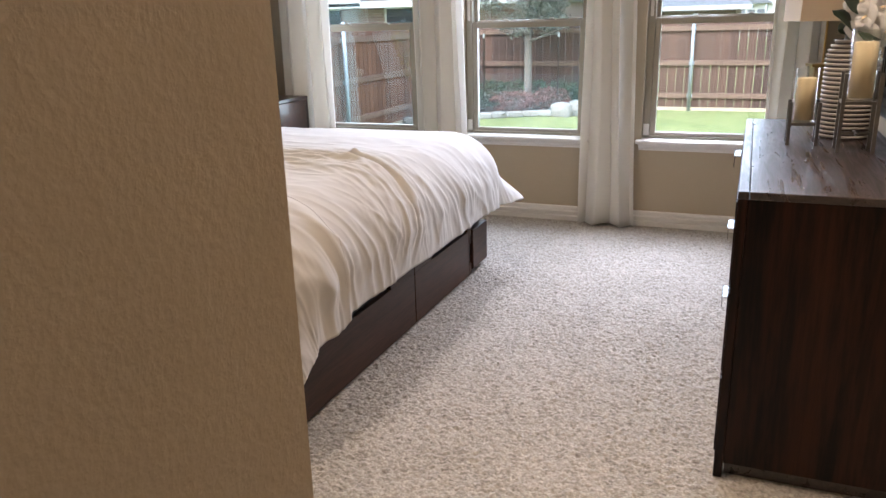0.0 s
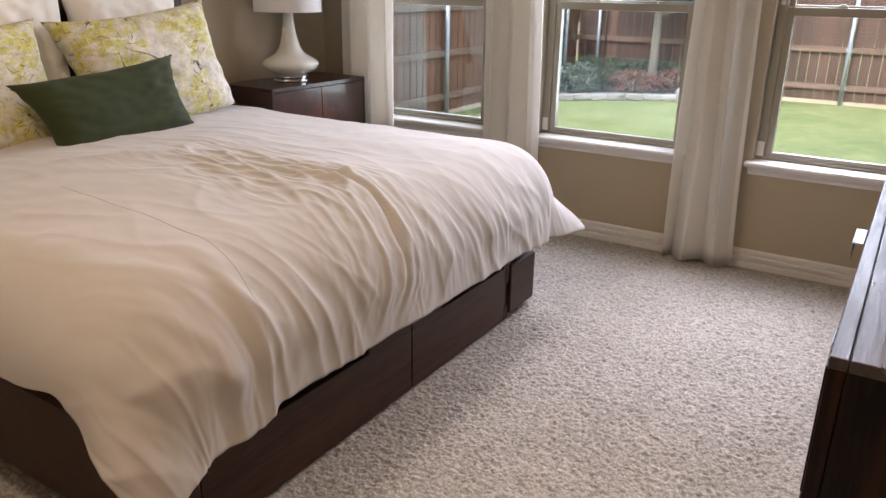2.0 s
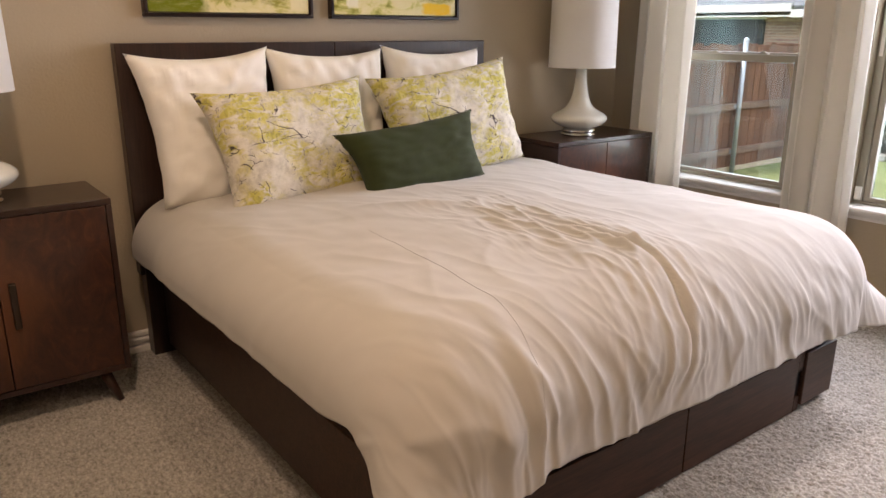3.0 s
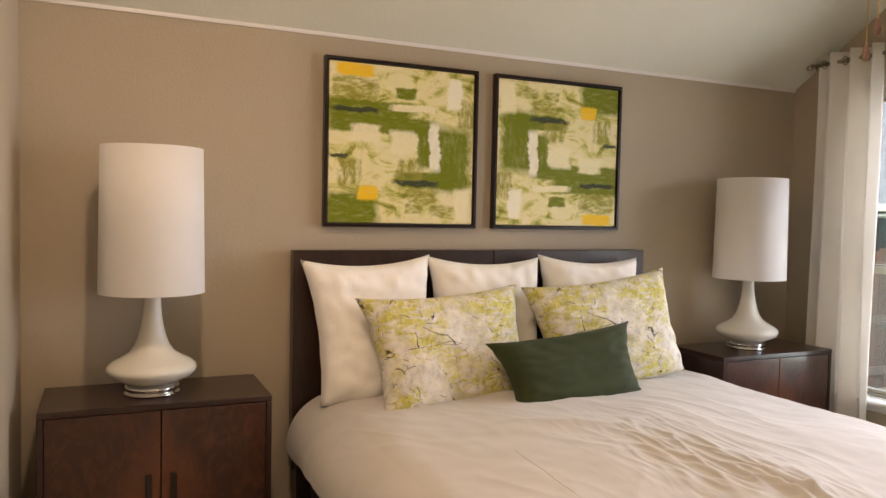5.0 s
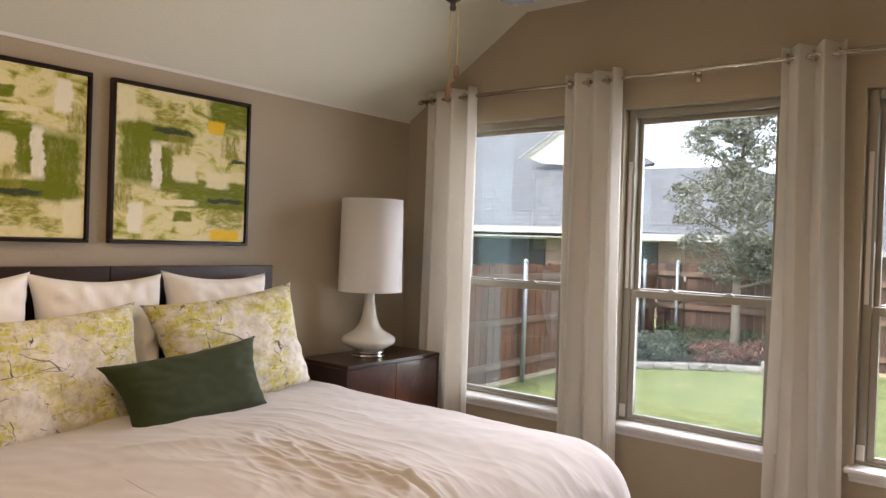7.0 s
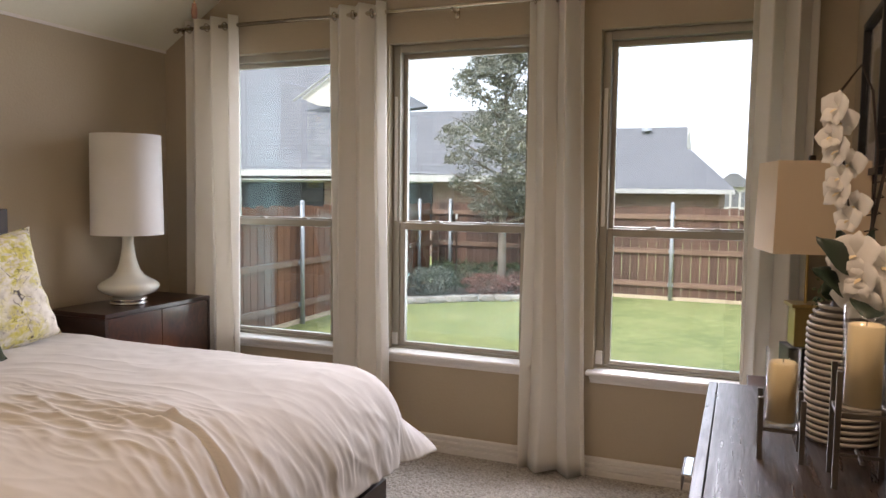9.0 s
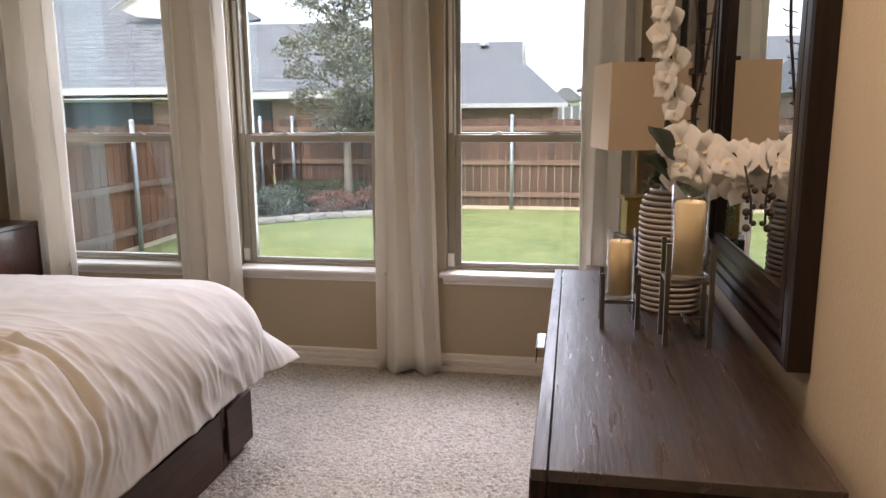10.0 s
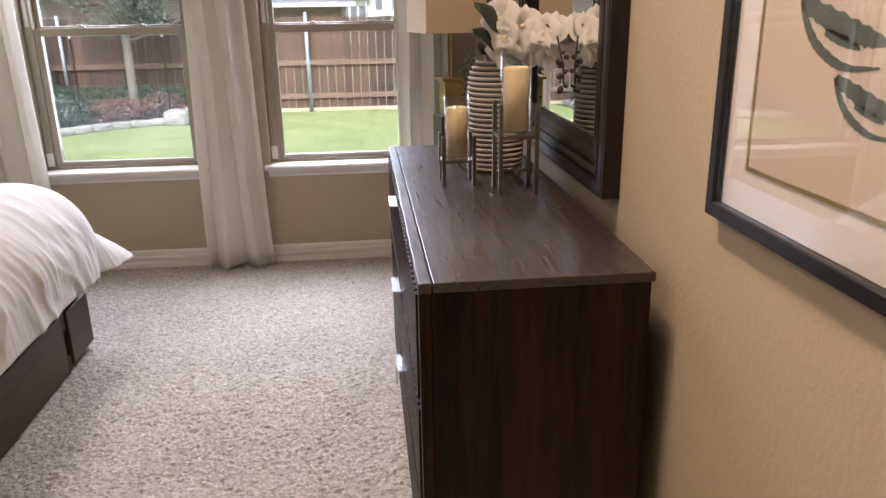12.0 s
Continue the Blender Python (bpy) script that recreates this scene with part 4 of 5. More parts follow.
def lamp(at):
    ob = thing("table_lamp", at, "cream ceramic table lamp with tall white drum shade", "lamp", "table lamps on the nightstands")
    base = part("base", lathe([(0, 0), (0.100, 0), (0.108, 0.004), (0.108, 0.010), (0.098, 0.013), (0.098, 0.020), (0.104, 0.023), (0.104, 0.036), (0.096, 0.040), (0, 0.040)], 48), M_CHROME, ob, "polished chrome ring base", True)
    prof = [(0.07, 0.0405), (0.085, 0.044), (0.120, 0.058), (0.152, 0.074), (0.170, 0.092), (0.174, 0.105), (0.168, 0.120), (0.148, 0.136), (0.115, 0.152), (0.086, 0.172), (0.067, 0.200), (0.054, 0.235), (0.044, 0.275), (0.037, 0.32), (0.033, 0.365), (0.032, 0.42), (0.0, 0.421)]
    part("body", lathe(prof, 48), M_CERAMIC, ob, "glazed cream ceramic gourd body", True)
    part("socket", lathe([(0.016, 0.4215), (0.016, 0.53), (0.0, 0.531)], 16), M_BRASS, ob, smooth=True)
    part("shade", lathe([(0.203, 0.412), (0.200, 0.412), (0.196, 0.70), (0.192, 0.996), (0.195, 0.996), (0.199, 0.70), (0.203, 0.412)], 64), M_SHADE, ob, "white fabric drum shade", True)
    for a in range(3):
        c, s = math.cos(a * 2.094), math.sin(a * 2.094)
        part("spoke", tube([(0.017 * c, 0.017 * s, 0.525), (0.09 * c, 0.09 * s, 0.97), (0.192 * c, 0.192 * s, 0.985)], 0.002, 6), M_CHROME, ob)
    return ob


nightstand(1.63)
nightstand(4.935)
lamp((-2.33, 2.032, 0.853))
lamp((-2.34, 5.31, 0.853))


# ---- pictures over the bed ----
def abstract_picture(at):
    ob = thing("abstract_painting", at, "abstract green, cream and yellow painting in dark frame", "painting", "paintings over the headboard")
    h = 0.405
    part("frame", boxes([(-0.02, 0.02, -h, h, -h, -h + 0.016), (-0.02, 0.02, -h, h, h - 0.016, h), (-0.02, 0.02, -h, -h + 0.016, -h + 0.0162, h - 0.0162), (-0.02, 0.02, h - 0.016, h, -h + 0.0162, h - 0.0162)], 0.002), M_DARKWOOD, ob, "dark espresso floater frame")
    canvas = part("canvas", box(-0.016, 0.010, -h + 0.021, h - 0.021, -h + 0.021, h - 0.021, 0.002), M_PAINTING, ob)
    return ob


first_picture = abstract_picture((-2.579, 3.207, 1.94))
copy_thing(first_picture, pose(-2.579, 4.118, 1.94, 180, 0, 0))


# ---- dresser and what stands on it ----
DT = 0.894
dresser = thing("dresser", (0.95, 3.037, 0), "brown-black grained wood dresser with chrome tab pulls", "dresser")
part("top", boxes([(0.030, 0.497, 0, 1.601, DT - 0.022, DT), (0.0, 0.0275, 0, 1.601, DT - 0.022, DT)], 0.002), M_DRESSER, dresser)
part("side_panel", box(0.026, 0.49, 0.003, 0.028, 0.05, DT - 0.0225, 0.002), M_DRESSER_Z, dresser)
part("side_panel", box(0.026, 0.49, 1.573, 1.598, 0.05, DT - 0.0225, 0.002), M_DRESSER_Z, dresser)
part("front_post", box(0.0, 0.0255, 0.0, 0.026, 0.0, DT - 0.0225, 0.002), M_DRESSER_Z, dresser)
part("front_post", box(0.0, 0.0255, 1.575, 1.601, 0.0, DT - 0.0225, 0.002), M_DRESSER_Z, dresser)
part("back_panel", box(0.478, 0.489, 0.0285, 1.5725, 0.05, DT - 0.0225), M_DRESSER_Z, dresser)
part("base_rail", box(0.03, 0.47, 0.03, 1.57, 0.0, 0.0495, 0.002), M_DRESSER, dresser)
for r in range(3):
    ya, yb = 0.029, 1.572
    z1 = DT - 0.0265 - r * 0.272
    z0 = z1 - 0.266
    drawer = part("drawer", box(0.004, 0.47, ya, yb, z0, z1, 0.002), M_DRESSER, dresser)
    rib_mesh = mesh_of("rib", box(-0.0045, 0.0036, 0.0, 0.024, z0 + 0.01, z1 - 0.012, 0.001, None, 1), M_DRESSER_Z)
    for q in range(44):
        rib = new("rib", rib_mesh)
        rib.parent = drawer
        rib.location = (0, ya + 0.012 + q * 0.0345, 0)
    ym = 0.805
    part("pull", boxes([(-0.030, -0.026, ym - 0.065, ym + 0.065, z1 - 0.046, z1 - 0.002), (-0.0258, -0.005, ym - 0.065, ym + 0.065, z1 - 0.0065, z1 - 0.002)], 0.0015), M_CHROME, drawer, "flat chrome tab pull")


def candle_holder(at, half, shelf, leg_top, r, wax_top, glass_top, label):
    ob = thing("candle_holder", at, label, "candle holder", "candle holders on the dresser")
    t = 0.0062
    for sx in (-1, 1):
        for sy in (-1, 1):
            part("leg", box(sx * half - t, sx * half + t, sy * half - t, sy * half + t, 0.0, leg_top, 0.0012), M_STEEL, ob)
    part("cross_bar", boxes([(-half + t + 0.0005, half - t - 0.0005, -half - 0.004, -half + 0.004, shelf - 0.012, shelf - 0.002), (-half + t + 0.0005, half - t - 0.0005, half - 0.004, half + 0.004, shelf - 0.012, shelf - 0.002), (-half - 0.004, -half + 0.004, -half + t + 0.0005, half - t - 0.0005, shelf - 0.012, shelf - 0.002), (half - 0.004, half + 0.004, -half + t + 0.0005, half - t - 0.0005, shelf - 0.012, shelf - 0.002)], 0.001), M_STEEL, ob)
    part("plate", box(-half + 0.0045, half - 0.0045, -half + 0.0045, half - 0.0045, shelf - 0.006, shelf - 0.001), M_CLEAR, ob)
    if shelf > 0.12:
        part("lower_cross", boxes([(-half + t + 0.0005, half - t - 0.0005, -0.004, 0.004, 0.058, 0.066), (-0.004, 0.004, -half + t + 0.0005, -0.0045, 0.058, 0.066), (-0.004, 0.004, 0.0045, half - t - 0.0005, 0.058, 0.066)], 0.001), M_STEEL, ob)
    g = half - t - 0.001
    part("glass", lathe([(0, shelf), (g - 0.002, shelf), (g, shelf + 0.003), (g, glass_top), (g - 0.003, glass_top), (g - 0.003, shelf + 0.006), (0, shelf + 0.006)], 40), M_CLEAR, ob, "clear glass cylinder", True)
    wax = part("candle", lathe([(0, shelf + 0.007), (r, shelf + 0.007), (r, wax_top - 0.005), (r - 0.005, wax_top), (r * 0.6, wax_top - 0.003), (0, wax_top - 0.004)], 36), M_WAX, ob, "cream pillar candle", True)
    part("wick", tube([(0, 0, wax_top - 0.004), (0.001, 0, wax_top + 0.008)], 0.001, 6), M_BLACK, wax)
    return ob


candle_holder((1.142, 3.93, DT), 0.047, 0.083, 0.155, 0.034, 0.238, 0.272, "low steel-legged glass holder with pillar candle")
candle_holder((1.300, 3.80, DT), 0.053, 0.175, 0.265, 0.037, 0.365, 0.405, "tall steel-legged glass holder with pillar candle")

# grooved vase with orchid
vase = thing("vase", (1.300, 4.13, DT), "grooved grey and cream ceramic bottle vase", "vase")
def vase_radius(z):
    return 0.094 * (1 - (1 - min(1, (0.37 - z) / 0.09)) ** 2.2 * 0.55) if z > 0.28 else 0.090 + 0.004 * min(1, z / 0.05)
prof, pale = [(0, 0.0)], bmesh.new()
zz = 0.0
while zz < 0.352:
    prof += [(vase_radius(zz) - 0.004, zz), (vase_radius(zz) - 0.002, zz + 0.002), (vase_radius(zz) - 0.002, zz + 0.005), (vase_radius(zz) - 0.004, zz + 0.008)]
    lathe([(vase_radius(zz) - 0.003, zz + 0.0055), (vase_radius(zz) + 0.001, zz + 0.007), (vase_radius(zz) + 0.002, zz + 0.0105), (vase_radius(zz) + 0.001, zz + 0.014), (vase_radius(zz) - 0.003, zz + 0.0158)], 44, bm=pale)
    zz += 0.0165
prof += [(0.040, 0.355), (0.036, 0.375), (0.040, 0.385), (0.034, 0.385), (0.030, 0.36), (0.0, 0.34)]
part("body", lathe(prof, 44), M_RIB_DARK, vase, smooth=True)
part("ribs", pale, M_RIB_PALE, vase, "pale raised ribs", True)

orchid = thing("orchid", (1.300, 4.13, 1.25), "white silk orchid spray with dark stems", "flowers")


def petal(bm, centre, direction, up, length, width, cup, blunt=0.7):
    d, u = Vector(direction).normalized(), Vector(up).normalized()
    s = d.cross(u).normalized()
    c = Vector(centre)
    rows = []
    for i in range(9):
        a = i / 8
        half = width / 2 * max(0.10, math.sin(math.pi * (0.12 + 0.86 * a ** 0.8))) ** blunt
        rows.append([bm.verts.new(c + d * length * (a - 0.10 * k * k * a) + s * half * k + u * (cup * math.sin(a * 2.4) - 0.35 * cup * k * k + 0.10 * cup * math.sin(9 * a + 5 * k))) for k in (-1, -0.6, 0, 0.6, 1)])
    for p, q in zip(rows, rows[1:]):
        for i in range(4):
            bm.faces.new((p[i], p[i + 1], q[i + 1], q[i]))


def orchid_flower(parent, at, facing, size):
    f = Vector(facing).normalized()
    a = f.cross(Vector((0, 0, 1))).normalized()
    b = a.cross(f)
    bm = bmesh.new()
    turn = random.uniform(-0.3, 0.3)
    for k in range(5):
        ang = turn + k * 2 * math.pi / 5 + math.pi / 2
        petal(bm, Vector(at) + f * 0.004 * (k % 2), a * math.cos(ang) + b * math.sin(ang) + f * 0.25, f, size * (1.0 if k in (1, 4) else 0.9), size * (1.30 if k in (1, 4) else 0.85), size * 0.20, 0.5 if k in (1, 4) else 0.65)
    flower = part("flower", bm, M_PETAL, parent, smooth=True)
    lip = bmesh.new()
    petal(lip, Vector(at) + f * 0.012, f * 0.7 - b * 0.7, f, size * 0.35, size * 0.22, size * 0.08)
    part("lip", lip, M_WAX, flower, smooth=True)


rng = random.Random(11)
random.seed(5)
stem_a = [(0.02, 0.0, -0.02), (0.045, 0.0, 0.2), (0.05, 0.0, 0.40), (0.03, -0.01, 0.56), (0.0, -0.02, 0.625), (-0.045, -0.04, 0.56), (-0.05, -0.05, 0.50), (-0.015, -0.05, 0.26)]
stem_b = [(0.01, 0.0, -0.02), (0.03, -0.03, 0.10), (0.07, -0.08, 0.15), (0.11, -0.14, 0.14), (0.15, -0.20, 0.09), (0.165, -0.23, 0.0), (0.165, -0.24, -0.06)]
stake = [(0.02, 0.0, -0.02), (0.043, 0.0, 0.19), (0.078, -0.01, 0.435), (0.092, -0.02, 0.60), (0.10, -0.03, 0.75)]
part("stem", tube(stem_a, 0.0032, 8), M_STEM, orchid, smooth=True)
part("stem", tube(stem_b, 0.0032, 8), M_STEM, orchid, smooth=True)
part("stake", tube(stake, 0.0045, 8), M_STEM, orchid, "dark brown twig stake", True)
for k in range(8):
    z = 0.20 + k * 0.042
    part("tendril", tube([(0.03 + 0.004 * k, 0.01, z), (0.06 + 0.005 * k, 0.0, z + 0.006), (0.045 + 0.008 * k, 0.0, z + 0.012)], 0.0018, 6), M_STEM, orchid)
for k in range(9):
    f = k / 8
    orchid_flower(orchid, (-0.012 - 0.045 * f + 0.016 * math.sin(k * 1.9), -0.055 - 0.012 * math.cos(k * 2.3), 0.23 + 0.28 * f), (-0.7 + 0.5 * math.sin(k * 2.1), -0.9, 0.15), 0.042 + 0.006 * (k % 3))
for k in range(17):
    a, b, c = rng.uniform(0, 1), rng.uniform(-1, 1), rng.uniform(-1, 1)
    orchid_flower(orchid, (-0.012 + 0.175 * a, -0.07 - 0.10 * a + 0.04 * b, 0.092 + 0.048 * c * (1.2 - 0.5 * a) - 0.03 * a), (-0.45 + 0.5 * b, -0.95, 0.45 * c), rng.uniform(0.060, 0.074))
for at, d, ln in (((0.0, -0.10, 0.11), (-0.75, -0.1, 0.55), 0.12), ((0.0, -0.06, 0.05), (-0.7, -0.4, 0.35), 0.13), ((0.03, -0.10, 0.03), (-0.1, -0.5, -0.2), 0.10), ((0.0, -0.01, 0.08), (-0.25, -0.25, 0.75), 0.14), ((0.0, -0.01, 0.07), (0.25, -0.2, 0.8), 0.14), ((0.01, -0.01, 0.04), (0.6, -0.5, 0.3), 0.16), ((-0.01, 0.0, 0.03), (-0.5, -0.6, 0.02), 0.10)):
    lf = bmesh.new()
    petal(lf, at, d, (0.2, -0.6, 0.6), ln, 0.085, 0.02)
    part("leaf", lf, M_LEAF_DARK, orchid, "broad dark green leaf", True)
for k in range(9):
    bud = bmesh.new()
    bmesh.ops.create_uvsphere(bud, u_segments=10, v_segments=7, radius=0.0055 + 0.0025 * (k % 3), matrix=Matrix.Translation((0.16 + 0.012 * math.sin(k * 2.0), -0.235 - 0.008 * math.cos(k), 0.04 - 0.014 * k)))
    part("bud", bud, M_STEM, orchid, smooth=True)

# mirror on the wall over the dresser
mirror = thing("mirror", (1.499, 3.985, 0.949), "wall mirror in dark stepped wood frame", "mirror")
MW, MH = 0.55, 1.02
def mitred_frame(width, steps, hw, h, mat_parent, name, mat):
    """Four mitred lengths of a stepped moulding; steps are (inset, depth) pairs."""
    bm = bmesh.new()
    rings = []
    for ins, dep in steps:
        rings.append([bm.verts.new((-dep, y, z)) for y, z in ((-hw + ins, ins), (hw - ins, ins), (hw - ins, h - ins), (-hw + ins, h - ins))])
    for p, q in zip(rings, rings[1:]):
        for i in range(4):
            j = (i + 1) % 4
            bm.faces.new((p[i], p[j], q[j], q[i]))
    return part(name, bm, mat, mat_parent)
mitred_frame(0.15, [(0.0, 0.0), (0.0, 0.046), (0.012, 0.050), (0.040, 0.050), (0.042, 0.040), (0.052, 0.040), (0.054, 0.048), (0.072, 0.048), (0.074, 0.036), (0.084, 0.036), (0.086, 0.044), (0.108, 0.042), (0.110, 0.028), (0.135, 0.024), (0.137, 0.012), (0.137, 0.0)], MW, MH, mirror, "frame", M_DARKWOOD)
part("mirror_glass", box(-0.016, -0.011, -MW + 0.1375, MW - 0.1375, 0.1375, MH - 0.1375), M_MIRROR, mirror, "silvered mirror glass")

# framed ink drawing nearest the entry
art = thing("framed_drawing", (1.499, 2.47, 1.056), "framed ink leaf drawing behind glass in thin black frame", "picture")
AW, AH = 0.435, 1.05
mitred_frame(0.03, [(0.0, 0.0), (0.0, 0.024), (0.002, 0.026), (0.024, 0.026), (0.026, 0.024), (0.026, 0.004)], AW, AH, art, "frame", M_BLACK)
part("mat_board", box(-0.008, -0.003, -AW + 0.0262, AW - 0.0262, 0.0262, AH - 0.0262), M_MAT_BOARD, art)
ins = 0.10
mitred_frame(0.006, [(ins, 0.0083), (ins, 0.0105), (ins + 0.006, 0.0105), (ins + 0.006, 0.0083)], AW, AH, art, "fillet", M_BRASS)
def ink_stroke(points, wide, fade=0.25):
    """One brush stroke along a smooth line, swelling in the middle, with a ragged dry edge."""
    smooth = []
    for k in range(len(points) - 1):
        p = [Vector(points[max(0, min(len(points) - 1, k + d))]) for d in (-1, 0, 1, 2)]
        for q in range(6):
            u = q / 6
            smooth.append(0.5 * (2 * p[1] + (p[2] - p[0]) * u + (2 * p[0] - 5 * p[1] + 4 * p[2] - p[3]) * u * u + (3 * p[1] - p[0] - 3 * p[2] + p[3]) * u ** 3))
    smooth.append(Vector(points[-1]))
    left, right = [], []
    for k, p in enumerate(smooth):
        d = (smooth[min(k + 1, len(smooth) - 1)] - smooth[max(k - 1, 0)]).normalized()
        a = k / (len(smooth) - 1)
        w = wide * (fade + (1 - fade) * math.sin(math.pi * min(1.0, 0.1 + a * 0.95)) ** 0.8)
        left.append(p + Vector((-d.y, d.x)) * w * (1 + 0.18 * math.sin(k * 2.7)))
        right.append(p - Vector((-d.y, d.x)) * w * (1 + 0.15 * math.sin(k * 1.9 + 1)))
    part("ink_stroke", extrude_outline([tuple(p) for p in left + right[::-1]], "x", -0.0096, -0.0090), M_INK, art)


part("paper", box(-0.0088, -0.0081, -AW + 0.107, AW - 0.107, 0.107, AH - 0.107), M_PAPER, art, "tan drawing paper")
# leaves up one side of a stem: an outline below, a broad stroke along the middle and a shorter one under it
for ly, lz, big in ((0.127, 0.269, 0.95), (0.229, 0.369, 1.25), (0.262, 0.490, 1.3), (0.262, 0.615, 1.2), (0.225, 0.730, 1.0)):
    for line, wide in ((((0, 0), (-0.014, -0.024), (-0.036, -0.046), (-0.068, -0.062), (-0.100, -0.069), (-0.150, -0.066)), 0.0062),
                       (((-0.002, -0.002), (-0.045, -0.016), (-0.092, -0.030), (-0.130, -0.038), (-0.158, -0.042)), 0.0125),
                       (((-0.052, -0.034), (-0.085, -0.042), (-0.115, -0.049)), 0.0060)):
        ink_stroke([(ly + big * y, lz + big * z) for y, z in line], wide * big)
ink_stroke([(-0.16, 0.13), (-0.10, 0.32), (-0.06, 0.52), (-0.04, 0.70), (-0.02, 0.87)], 0.006)
part("picture_glass", box(-0.018, -0.0155, -AW + 0.0262, AW - 0.0262, 0.0262, AH - 0.0262), M_PICTURE_GLASS, art, "clear reflective picture glass")

# small framed print farther along the wall
pic = thing("framed_print", (1.499, 5.22, 1.62), "small print in deep black frame", "picture")
mitred_frame(0.03, [(0.0, 0.0), (0.0, 0.034), (0.024, 0.034), (0.026, 0.03), (0.026, 0.004)], 0.24, 0.62, pic, "frame", M_BLACK)
part("mat_board", box(-0.008, -0.003, -0.2138, 0.2138, 0.0262, 0.5938), M_MAT_BOARD, pic)
part("print", box(-0.0095, -0.0085, -0.12, 0.12, 0.13, 0.49), M_INK, pic)
part("picture_glass", box(-0.018, -0.0155, -0.2138, 0.2138, 0.0262, 0.5938), M_PICTURE_GLASS, pic)

# accent table with square lamp beyond the dresser
table = thing("accent_table", (1.28, 5.27, 0), "dark wood accent table beyond the dresser", "table")
part("tabletop", box(-0.20, 0.20, -0.25, 0.25, 0.70, 0.73, 0.004), M_ESPRESSO, table)
for sx in (-1, 1):
    for sy in (-1, 1):
        part("leg", box(sx * 0.17 - 0.018, sx * 0.17 + 0.018, sy * 0.22 - 0.018, sy * 0.22 + 0.018, 0.0, 0.6995, 0.003), M_ESPRESSO_Z, table)
square_lamp = thing("square_lamp", (1.285, 5.27, 0.73), "brass block lamp with square linen shade", "lamp", turn=(0, 0, 11))
part("plinth", box(-0.075, 0.075, -0.075, 0.075, 0.0, 0.20, 0.004), M_BLACK, square_lamp, "black square plinth")
part("block", box(-0.05, 0.05, -0.05, 0.05, 0.2005, 0.36, 0.004), M_BRASS, square_lamp, "brass block")
part("cap", box(-0.066, 0.066, -0.066, 0.066, 0.3605, 0.375, 0.003), M_BRASS, square_lamp)
part("stem", tube([(0, 0, 0.3755), (0, 0, 0.95)], 0.006, 10), M_BRASS, square_lamp)
shade = bmesh.new()
for (h0, z0), (h1, z1) in (((0.172, 0.585), (0.165, 0.945)),):
    def ring(h, z):
        return [shade.verts.new((sx * h, sy * h, z)) for sx, sy in ((-1, -1), (1, -1), (1, 1), (-1, 1))]
    a, b, c, d = ring(h0, z0), ring(h1, z1), ring(h1 - 0.003, z1), ring(h0 - 0.003, z0)
    for p, q in ((a, b), (b, c), (c, d), (d, a)):
        for i in range(4):
            shade.faces.new((p[i], p[(i + 1) % 4], q[(i + 1) % 4], q[i]))
part("shade", shade, M_SHADE_WARM_GLOW, square_lamp, "square off-white linen shade, warm glow in its colour")
part("finial", box(-0.012, 0.012, -0.012, 0.012, 0.9505, 0.972, 0.003), M_BRONZE, square_lamp)


def leaf_cloud(bm, centre, radii, count, size, seed, shell=0.55, taper=0.0):
    rnd = random.Random(seed)
    for _ in range(count):
        while True:
            p = Vector((rnd.uniform(-1, 1), rnd.uniform(-1, 1), rnd.uniform(-1, 1)))
            if p.length <= 1:
                break
        gap = noise.noise(Vector((p.x * 2.4 + seed, p.y * 2.4, p.z * 2.4)))
        if gap < -0.18 or p.length < shell * rnd.random():
            continue
        k = 1 - taper * (p.z * 0.5 + 0.5)
        c = Vector(centre) + Vector((p.x * radii[0] * k, p.y * radii[1] * k, p.z * radii[2])) * (1 + 0.35 * gap)
        a = Vector((rnd.gauss(0, 1), rnd.gauss(0, 1), rnd.gauss(0, 1))).normalized()
        b = a.cross(Vector((rnd.gauss(0, 1), rnd.gauss(0, 1), rnd.gauss(0, 1)))).normalized()
        s = size * rnd.uniform(0.6, 1.3)
        bm.faces.new([bm.verts.new(c + a * s * u + b * s * 0.5 * v) for u, v in ((-1, 0), (0, 0.9), (1, 0), (0, -0.9))])
    return bm


trailing = thing("trailing_plant", (1.33, 5.04, 0.73), "small dark green trailing plant beside the lamp", "plant")
part("pot", lathe([(0, 0), (0.045, 0), (0.055, 0.10), (0.05, 0.10), (0.045, 0.09), (0, 0.09)], 20), M_BLACK, trailing, smooth=True)
part("foliage", leaf_cloud(bmesh.new(), (0, 0, 0.30), (0.045, 0.045, 0.22), 300, 0.011, 3, 0.0), M_HEDGE, trailing)


# ---- ceiling fan ----
fan = thing("ceiling_fan", (-0.52, 3.78, 2.34), "dark bronze ceiling fan with wooden pull chains, at rest", "ceiling fan")
part("downrod", tube([(0, 0, 0.33), (0, 0, 0.70)], 0.013, 14), M_BRONZE, fan, smooth=True)
part("canopy", lathe([(0.0, 0.739), (0.07, 0.739), (0.065, 0.70), (0.03, 0.675), (0, 0.675)], 32), M_BRONZE, fan, smooth=True)
part("motor", lathe([(0, 0.34), (0.05, 0.335), (0.11, 0.30), (0.13, 0.26), (0.125, 0.21), (0.085, 0.185), (0.060, 0.165), (0.045, 0.13), (0.042, 0.075), (0.036, 0.050), (0.022, 0.034), (0.009, 0.026), (0.0085, 0.018), (0.011, 0.012), (0.008, 0.002), (0.0, 0.0)], 40), M_BRONZE, fan, smooth=True)
BLADE_Z = 0.225
